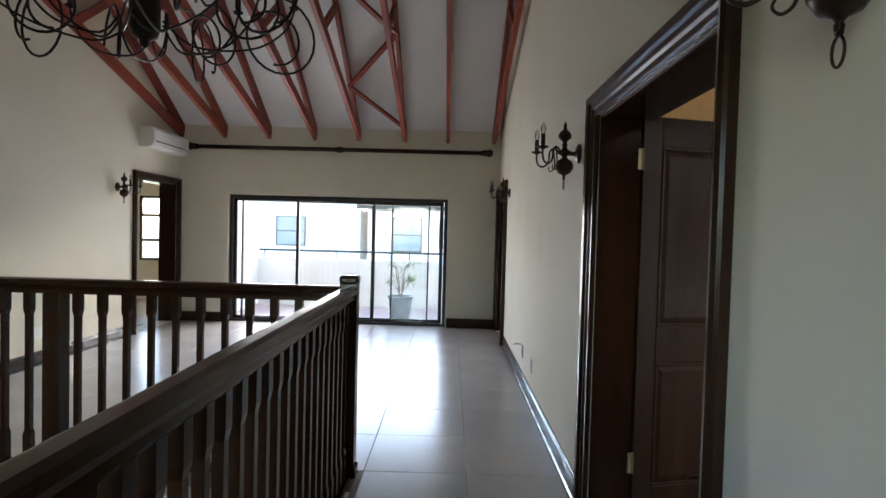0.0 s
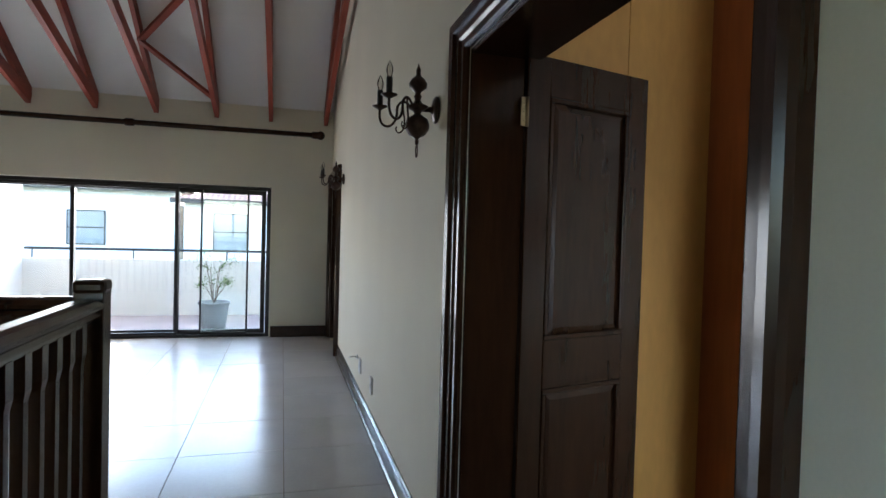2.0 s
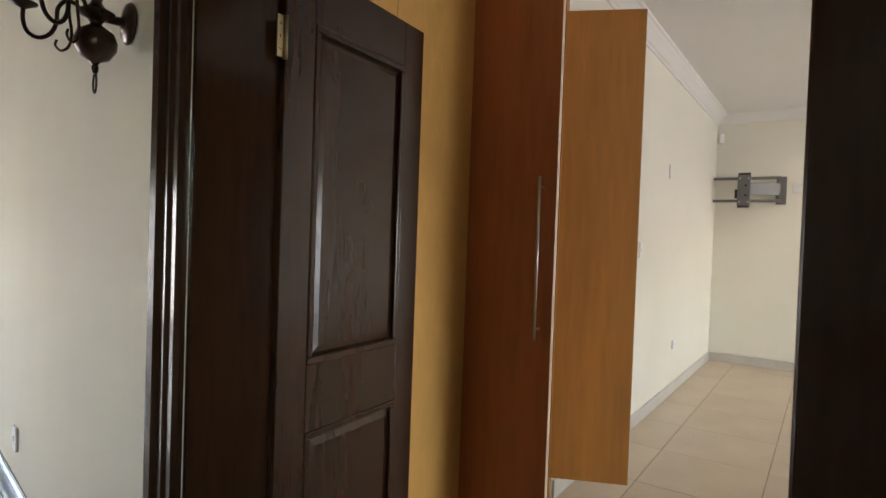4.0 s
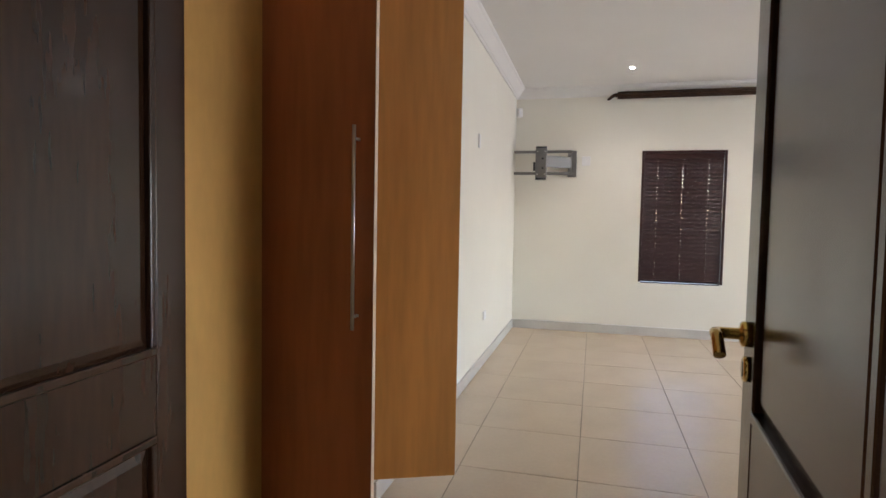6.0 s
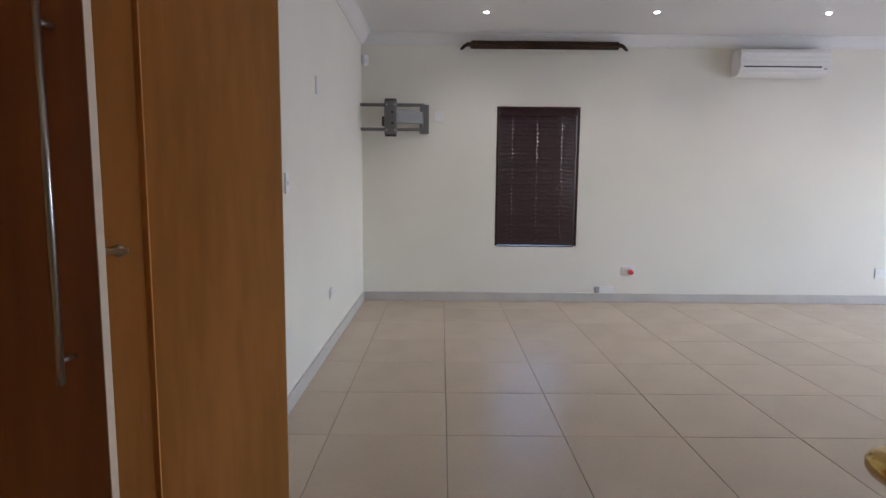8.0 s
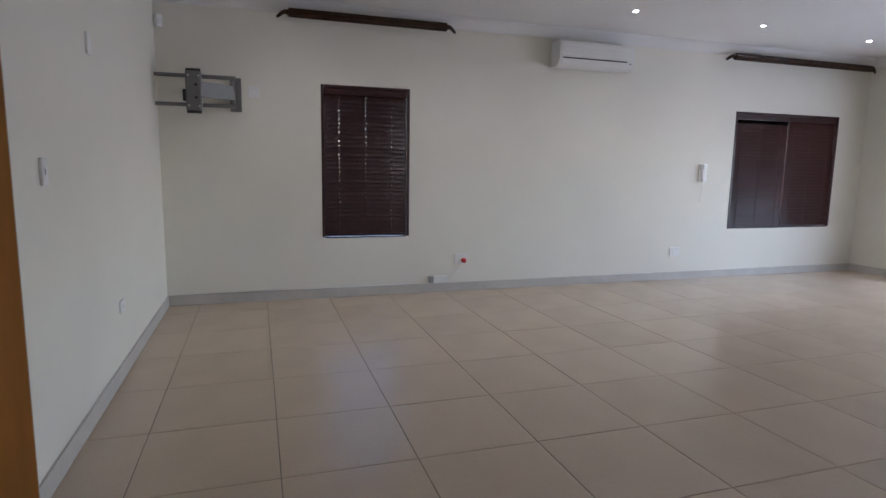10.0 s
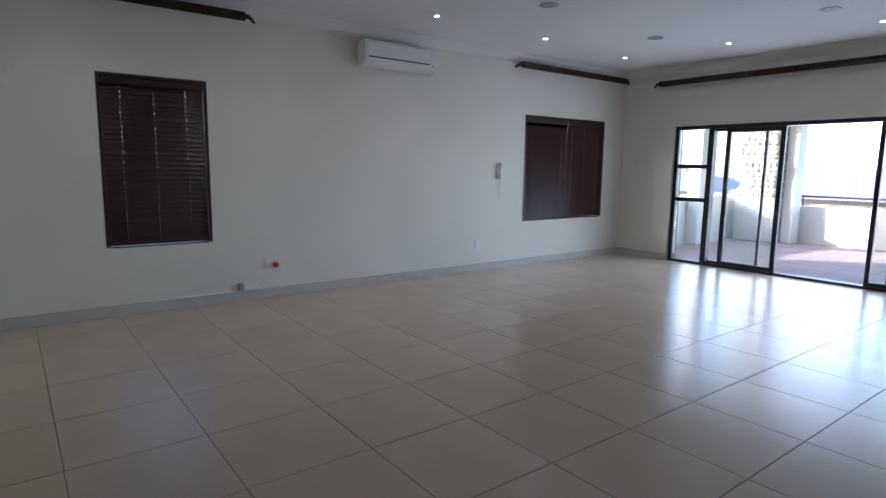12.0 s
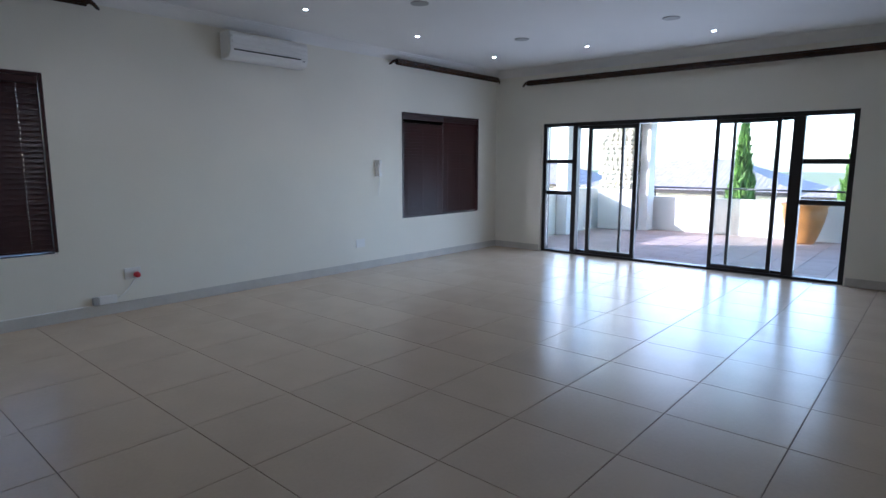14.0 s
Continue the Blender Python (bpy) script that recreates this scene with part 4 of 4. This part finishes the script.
# ---------------------------------------------------------------- swinging screen bracket
br = thing("screen_bracket", "grey metal swivel screen bracket folded out, holding nothing", "bracket")
xw = XE
part("wall_plate", cube(xw - 0.035, 3.66, 1.85, xw, 3.76, 2.16, 0.006), M_GREY, br)
part("pivot", tube([(xw - 0.055, 3.735, 1.9), (xw - 0.055, 3.735, 2.12)], 0.022, 12), M_GREY, br)
part("arm", sweep([(-0.02, -0.065), (0.02, -0.065), (0.02, 0.065), (-0.02, 0.065)], (xw - 0.055, 3.735, 2.015), (xw - 0.28, 4.03, 2.015)), M_GREY, br)
head = part("head", cube(xw - 0.335, 3.985, 1.815, xw - 0.27, 4.115, 2.165, 0.014), M_GREY, br)
for z in (1.818, 2.162):
    part("cap", tube([(xw - 0.31, 3.99, z), (xw - 0.31, 4.11, z)], 0.022, 10), M_BLACK, br)
for y in (4.005, 4.09):
    for z in (1.86, 2.12):
        part("bolt", tube([(xw - 0.345, y, z), (xw - 0.334, y, z)], 0.008, 8), M_STEEL, head)
for z in (1.93, 2.04):
    part("knob", tube([(xw - 0.35, 4.03, z), (xw - 0.334, 4.03, z)], 0.013, 10), M_BLACK, br)
part("cable_clip", cube(xw - 0.33, 4.115, 1.90, xw - 0.29, 4.14, 2.0, 0.003), M_BLACK, br)
for z in (1.875, 2.125):
    part("rail", cube(xw - 0.268, 3.70, z - 0.016, xw - 0.235, 4.37, z + 0.016, 0.004), M_GREY, br)


# ---------------------------------------------------------------- ceiling fittings
def downlight(m):
    d = thing("downlight", "small round recessed downlight, switched on", "downlight", m, "bedroom downlights")
    part("trim_ring", lathe([(0.023, 0.0), (0.040, 0.0), (0.042, -0.003), (0.036, -0.005), (0.023, -0.004)], 20), M_STEEL, d)
    part("lamp", lathe([(0.0005, -0.009), (0.014, -0.008), (0.022, -0.004), (0.022, 0.0), (0.0005, 0.0)], 16), M_LAMP, d, "glowing lamp")
    return d


SPOTS = [(8.55, -3.3), (8.45, -1.61), (8.45, -0.02), (8.47, 1.55), (8.52, 3.11), (7.2, -3.45), (5.7, -3.58)]
first = downlight(pose(*SPOTS[0], ZC - 0.0005))
for x, y in SPOTS[1:]:
    copy_thing(first, pose(x, y, ZC - 0.0005))
for x, y in SPOTS[1:5]:
    la = new("downlight_beam", bpy.data.lights.new("downlight_beam", 'SPOT'))
    la.data.energy, la.data.spot_size, la.data.spot_blend, la.data.shadow_soft_size, la.data.color = 0.8, radians(150), 1.0, 0.14, (1.0, 0.93, 0.82)
    la.matrix_basis = pose(x, y, ZC - 0.16)


def ceiling_speaker(m):
    d = thing("ceiling_speaker", "round grey ceiling speaker grille", "speaker", m, "ceiling speakers")
    part("rim", lathe([(0.075, 0), (0.088, 0), (0.088, -0.006), (0.075, -0.008)], 24), M_GREYP, d)
    part("grille", lathe([(0.0005, -0.005), (0.074, -0.004), (0.074, 0.0), (0.0005, 0.0)], 24), M_BLACK, d)
    return d


first = ceiling_speaker(pose(7.45, -0.59, ZC - 0.0005))
for x, y in ((7.6, -2.55), (5.86, -2.69)):
    copy_thing(first, pose(x, y, ZC - 0.0005))

# ---------------------------------------------------------------- room beyond the left-hand door
setting("floor_next_room", cube(-8.2, 3.0, -0.1, UL - 0.25, 8.2, -0.004), M_HTILE, "pale tile floor of the next room", "floor", HF)
setting("ceiling_next_room", cube(-8.4, 2.8, 2.7, UL - 0.25, 8.4, 2.8), M_CEIL, "white ceiling of the next room", "ceiling", HF)
wall("wall_next_far", "x", -8.2, UL - 0.25, -0.1, 2.7, 8.0, 8.2, [(-6.75, -5.55, 0.75, 2.0)], M_HALL, "cream wall with a window in the next room", HF)
wall("wall_next_side", "y", 3.0, 8.0, -0.1, 2.7, -8.4, -8.2, [], M_HALL, "cream side wall of the next room", HF)
wall("wall_next_near", "x", -8.2, UL - 0.25, -0.1, 2.7, 2.8, 3.0, [], M_HALL, "cream near wall of the next room", HF)
wall("wall_next_east", "y", 5.9, 8.0, -0.1, 2.7, UL - 0.25, UL - 0.05, [], M_HALL, "cream east wall of the next room", HF)
w = tagged(thing("window", "dark framed window with stacked panes in the next room", "window", HF), kind="structure")
for x0, z0, x1, z1 in ((-6.75, 0.75, -6.70, 2.0), (-5.60, 0.75, -5.55, 2.0), (-6.70, 0.75, -5.60, 0.80), (-6.70, 1.95, -5.60, 2.0), (-6.70, 1.12, -5.60, 1.17), (-6.70, 1.6, -5.60, 1.65)):
    bar(w, "window_frame", x0, z0, x1, z1, 8.06, 0.06)
for z0, z1 in ((0.8, 1.12), (1.17, 1.6), (1.65, 1.95)):
    pane(w, -6.70, z0, -5.60, z1, 8.06)
# unseen glazed opening assumed behind the start of the walk, sized to light the hall
w = tagged(thing("window", "assumed dark framed glazed opening, unseen, that lights the hall from behind", "window", HF), kind="structure")
for x0, z0, x1, z1 in ((-3.0, 0.6, -2.94, 2.3), (-1.26, 0.6, -1.2, 2.3), (-2.13, 0.65, -2.07, 2.25), (-2.94, 0.6, -1.26, 0.65), (-2.94, 2.25, -1.26, 2.3)):
    bar(w, "window_frame", x0, z0, x1, z1, VB - 0.12, 0.06)
for x0, x1 in ((-2.94, -2.13), (-2.07, -1.26)):
    pane(w, x0, 0.65, x1, 2.25, VB - 0.12)

# unseen block added beside the hall, sized to keep the sun out of its door
setting("sun_block", cube(1.9, 1.2, -3.4, 6.4, 17.0, 6.5), M_EXT, "unseen white rendered block added beside the hall to stop the sun", "wall", HF)

# unseen wall, inferred from the slanting shade on the second blind
setting("shade_wall_east", cube(9.62, 4.62, -3.4, 21.0, 5.2, 5.2), M_EXT, "unseen white rendered wall, assumed from the shade it casts on the east windows", "wall")

# ---------------------------------------------------------------- balcony of the hall
setting("balcony_floor_north", cube(-6.2, VF + 0.25, -0.25, 1.6, 8.1, -0.03), M_PAVE, "pinkish paved balcony floor behind the hall door", "balcony floor", HF)
setting("parapet_north", cube(-6.2, 7.95, -0.25, 1.6, 8.1, 0.87, 0.01), M_EXT, "white rendered balcony parapet behind the hall", "parapet", HF)
setting("parapet_north_side", cube(-4.55, VF + 0.25, -0.03, -4.4, 7.95, 2.4, 0.01), M_EXT, "white rendered balcony side wall, sunlit", "wall", HF)
rl = thing("parapet_rail", "thin dark metal rail above the balcony parapet", "rail", HF)
part("rail", tube([(-4.4, 8.02, 1.02), (1.6, 8.02, 1.02)], 0.022, 8), M_ALU, rl)
for u in (-4.3, -2.9, -1.5, -0.1, 1.4):
    part("post", tube([(u, 8.02, 0.86), (u, 8.02, 1.02)], 0.012, 7), M_ALU, rl)


def leaf_card(bm, p, size, rnd):
    a, b = (Vector((rnd.gauss(0, 1), rnd.gauss(0, 1), rnd.gauss(0, 1))).normalized() for _ in range(2))
    c = a.cross(b).normalized()
    v = [bm.verts.new(Vector(p) + q) for q in (a * size, c * size * 0.4, -a * size, -c * size * 0.4)]
    bm.faces.new(v)


def potted_shrub(m):
    p = thing("plant_pot", "grey conical pot with a sparse small shrub", "plant pot", m)
    part("pot", lathe([(0.0005, 0), (0.15, 0), (0.2, 0.36), (0.215, 0.37), (0.215, 0.4), (0.185, 0.4), (0.18, 0.36), (0.0005, 0.36)], 24), M_GREYPOT, p)
    rnd = random.Random(5)
    stem, crown = bmesh.new(), bmesh.new()
    for k in range(9):
        a = rnd.uniform(0, 6.28)
        d = Vector((math.cos(a), math.sin(a), 0))
        h = rnd.uniform(0.35, 0.95) if k else 1.1
        pts = [Vector((0, 0, 0.36)), Vector((0, 0, 0.45)) + d * 0.03, Vector((0, 0, 0.36 + h * 0.55)) + d * 0.12 * rnd.uniform(0.5, 1.4), Vector((0, 0, 0.36 + h * 0.7)) + d * rnd.uniform(0.12, 0.34)]
        tube(pts, 0.008, 5, stem, r_end=0.003)
        for q in range(46):
            t = rnd.uniform(0.35, 1)
            c = pts[2].lerp(pts[3], t) + Vector((rnd.gauss(0, 0.05), rnd.gauss(0, 0.05), rnd.gauss(0, 0.035)))
            leaf_card(crown, c, rnd.uniform(0.012, 0.026), rnd)
    part("stems", stem, M_BARK, p)
    part("foliage", crown, M_LEAF, p)


potted_shrub(HF @ pose(-1.52, 6.45, -0.03))

# ---------------------------------------------------------------- balcony of the bedroom
slab = setting("balcony_floor_south", cube(2.2, -9.6, -0.25, 9.9, YS - 0.25, -0.038), M_MORTAR, "pinkish paved balcony floor behind the bedroom door", "balcony floor")
PT = mesh_of("paver", cube(-0.196, -0.196, -0.008, 0.196, 0.196, 0.0), M_PAVE)
for i in range(16):
    for j in range(11):
        x, y = 3.6 + 0.4 * i, -5.05 - 0.4 * j
        if x < 9.6 and y > -9.2:
            part("paver", PT, None, slab, m=pose(x, y, -0.03))
setting("parapet_south", cube(2.2, -9.27, -0.2, 8.6, -9.10, 0.70, 0.01), M_EXT, "white rendered balcony parapet beyond the bedroom", "parapet")
setting("parapet_east", cube(9.55, -9.2, -0.2, 9.72, YS - 0.25, 0.88, 0.01), M_EXT, "white rendered low balcony side wall", "parapet")
setting("pillar", cube(9.30, -7.15, -0.03, 9.54, -6.85, 2.75, 0.008), M_EXT, "white rendered square balcony pillar", "pillar")
# slab added out of view on the column and pillars, keeping sun off the balcony
setting("balcony_shade_slab", cube(2.0, -9.7, 2.75, 9.75, YS - 0.25, 2.95), M_EXT, "unseen white rendered slab added over the balcony to shade it", "roof")
rl = thing("parapet_rail", "thin dark metal rail above the balcony parapet", "rail")
part("rail", tube([(2.2, -9.19, 0.90), (8.6, -9.19, 0.90)], 0.02, 8), M_ALU, rl)
for x in (2.4, 4.4, 6.4, 8.4):
    part("post", tube([(x, -9.19, 0.695), (x, -9.19, 0.90)], 0.012, 7), M_ALU, rl)


def stone_column():
    c = tagged(thing("stone_column", "rough field stone column on a plastered base", "column"), kind="structure")
    x0, x1, y0, y1 = 8.66, 9.40, -9.05, -8.5
    part("base", cube(x0 - 0.02, y0 - 0.02, -0.03, x1 + 0.02, y1 + 0.02, 0.86, 0.02), M_EXT, c)
    part("core", cube(x0 + 0.03, y0 + 0.03, 0.86, x1 - 0.03, y1 - 0.03, 2.75), M_MORTAR, c)
    rnd = random.Random(9)
    shapes = []
    for k in range(8):
        bm = bmesh.new()
        bmesh.ops.create_icosphere(bm, subdivisions=1, radius=1)
        for v in bm.verts:
            v.co *= rnd.uniform(0.82, 1.15)
        shapes.append(mesh_of("stone", bm, M_STONE))
    z = 0.91
    while z < 2.72:
        h = rnd.uniform(0.09, 0.13)
        for side in range(2):
            q = 0.05
            span = (x1 - x0) if side == 0 else (y1 - y0)
            while q < span - 0.03:
                w = rnd.uniform(0.08, 0.19)
                if side == 0:
                    loc = (x0 + q + w / 2 - 0.04, y1 - 0.02, z)
                    sc = (w * 0.56, 0.045, h * 0.56)
                else:
                    loc = (x0 + 0.02, y0 + q + w / 2 - 0.04, z)
                    sc = (0.045, w * 0.56, h * 0.56)
                st = part("stone", rnd.choice(shapes), None, c, m=Matrix.LocRotScale(loc, Euler((0, 0, 0)), sc))
                q += w
        z += h


stone_column()
setting("pilaster", cube(8.38, -9.05, -0.03, 8.58, -8.72, 2.75, 0.008), M_EXT, "white rendered pilaster beside the stone column", "pillar")
pot = thing("garden_pot", "large ochre glazed urn standing on the balcony floor", "pot", pose(5.45, -8.65, -0.03))
part("urn", lathe([(0.0005, 0), (0.19, 0), (0.21, 0.04), (0.27, 0.2), (0.33, 0.42), (0.36, 0.58), (0.35, 0.66), (0.39, 0.70), (0.39, 0.74), (0.345, 0.74), (0.33, 0.66), (0.0005, 0.62)], 28), M_TERRA, pot)
part("soil", lathe([(0.0005, 0.66), (0.32, 0.66), (0.32, 0.63), (0.0005, 0.63)], 20), M_SOIL, pot)

# ---------------------------------------------------------------- outdoors
GZ = -3.4
setting("ground", cube(-400, -400, GZ - 0.5, 400, 400, GZ), M_GROUND, "flat ground around the houses to the horizon", "ground")


def house(m, w, d, h, roof_h, wins, label, roofmat=M_ROOF, ribs=0.22):
    """Front wall at y = 0 facing -y, from x = 0 to w, its foot at z = 0."""
    b = thing("house", label, "house", m)
    part("wall", cube(0, 0, 0, w, d, h), M_EXT, b)
    for x, z, ww, wh in wins:
        win = part("window", cube(x, -0.03, z, x + ww, -0.005, z + wh), M_PANE, b)
        bm = bmesh.new()
        for x0, z0, x1, z1 in ((x - 0.05, z - 0.05, x + ww + 0.05, z), (x - 0.05, z + wh, x + ww + 0.05, z + wh + 0.05), (x - 0.05, z, x, z + wh), (x + ww, z, x + ww + 0.05, z + wh), (x, z + wh * 0.5 - 0.025, x + ww, z + wh * 0.5 + 0.025)):
            box(bm, x0, -0.06, z0, x1, -0.031, z1)
        part("frame", bm, M_ALU, win)
    bm = bmesh.new()
    o = 0.5
    n = int((w + 2 * o) / (ribs / 2))
    prev = None
    for k in range(n + 1):
        x = -o + (w + 2 * o) * k / n
        e = 0.022 if k % 2 else 0.0
        ins = max(0.0, min(1.0, min((x + o) / (d / 2), (w + o - x) / (d / 2))))
        row = [bm.verts.new((x, d / 2 - (d / 2 + o) * 1.0, h - 0.1 + e)), bm.verts.new((x, -o + (d / 2 + o) * ins, h - 0.1 + roof_h * ins + e)),
               bm.verts.new((x, d + o - (d / 2 + o) * ins, h - 0.1 + roof_h * ins + e)), bm.verts.new((x, d + o, h - 0.1 + e))]
        if prev:
            for q in range(3):
                if (row[q].co - row[q + 1].co).length > 1e-4 or (prev[q].co - prev[q + 1].co).length > 1e-4:
                    bm.faces.new((prev[q], row[q], row[q + 1], prev[q + 1]))
        prev = row
    part("roof", bm, roofmat, b)
    part("fascia", cube(-o + 0.02, -o + 0.02, h - 0.28, w + o - 0.02, -o + 0.06, h - 0.1), M_ALU, b)


# neighbours seen from the hall
house(HF @ pose(-4.6, 24, GZ), 8.8, 8, 6.1, 1.2, [(1.2, 3.9, 1.3, 1.5), (3.4, 4.1, 1.1, 1.3), (6.6, 4.4, 1.6, 0.8), (0.4, 1.9, 0.9, 0.9), (2.6, 1.9, 1.2, 0.9), (5.8, 1.9, 1.2, 0.9)],
      "white two-storey house with dark framed windows and tile roof", M_ROOF2)
house(HF @ pose(-14.5, 26, GZ), 9.2, 8, 6.6, 1.4, [(1.5, 4.0, 1.4, 1.4), (5.0, 4.0, 1.4, 1.4)], "white two-storey house beside its neighbour, tile roof", M_ROOF2)
house(HF @ pose(1.0, 19, GZ), 8.0, 6, 4.4, 1.1, [(0.8, 2.6, 1.0, 0.8), (3.2, 2.6, 1.0, 0.8)], "white low house with a tile roof", M_ROOF2)
# neighbours seen from the bedroom
house(Matrix.Translation((18.5, -26, GZ)) @ pose(0, 0, 0, 0, 0, 180), 9.6, 8, 3.65, 1.5, [(2, 2.0, 1.6, 0.9), (6, 2.0, 1.6, 0.9)], "low house with grey corrugated tile roof", M_ROOF)
house(Matrix.Translation((7.6, -24, GZ)) @ pose(0, 0, 0, 0, 0, 180), 9.0, 8, 3.6, 1.5, [(2, 2.0, 1.6, 0.9)], "low house with dark grey tile roof", M_ROOF)
house(Matrix.Translation((32.0, -30, GZ)) @ pose(0, 0, 0, 0, 0, 180), 10.0, 8, 3.6, 1.4, [(2, 2.0, 1.6, 0.9)], "low house with grey tile roof further off", M_ROOF)


def cypress(m, h, r, seed):
    t = thing("cypress_tree", "tall narrow green cypress tree", "tree", m, "cypress trees")
    part("trunk", tube([(0, 0, 0), (0, 0, h * 0.5), (0, 0, h * 0.92)], 0.13, 8, r_end=0.02), M_BARK, t)
    rnd = random.Random(seed)
    bm = bmesh.new()
    for k in range(6500):
        f = rnd.random() ** 0.8
        rad = r * (math.sin(math.pi * min(1, (0.12 + 0.88 * f)) ** 0.8) ** 0.7) * (0.9 + 0.2 * math.sin(9 * f + seed))
        a = rnd.uniform(0, 6.283)
        rad *= rnd.uniform(0.55, 1.05) * (1 + 0.12 * math.sin(3 * a + 14 * f))
        p = Vector((rad * math.cos(a), rad * math.sin(a), 0.3 + h * f))
        s = rnd.uniform(0.07, 0.16)
        d = Vector((math.cos(a) * 0.4 + rnd.gauss(0, 0.25), math.sin(a) * 0.4 + rnd.gauss(0, 0.25), 1)).normalized()
        c = d.cross(Vector((rnd.gauss(0, 1), rnd.gauss(0, 1), rnd.gauss(0, 1)))).normalized()
        bm.faces.new([bm.verts.new(p + q) for q in (d * s * 1.6, c * s * 0.45, -d * s * 0.5, -c * s * 0.45)])
    part("crown", bm, M_LEAF, t)


cypress(pose(8.72, -17.5, GZ), 5.75, 0.42, 3)
cypress(pose(5.35, -16.0, GZ), 5.7, 0.45, 8)
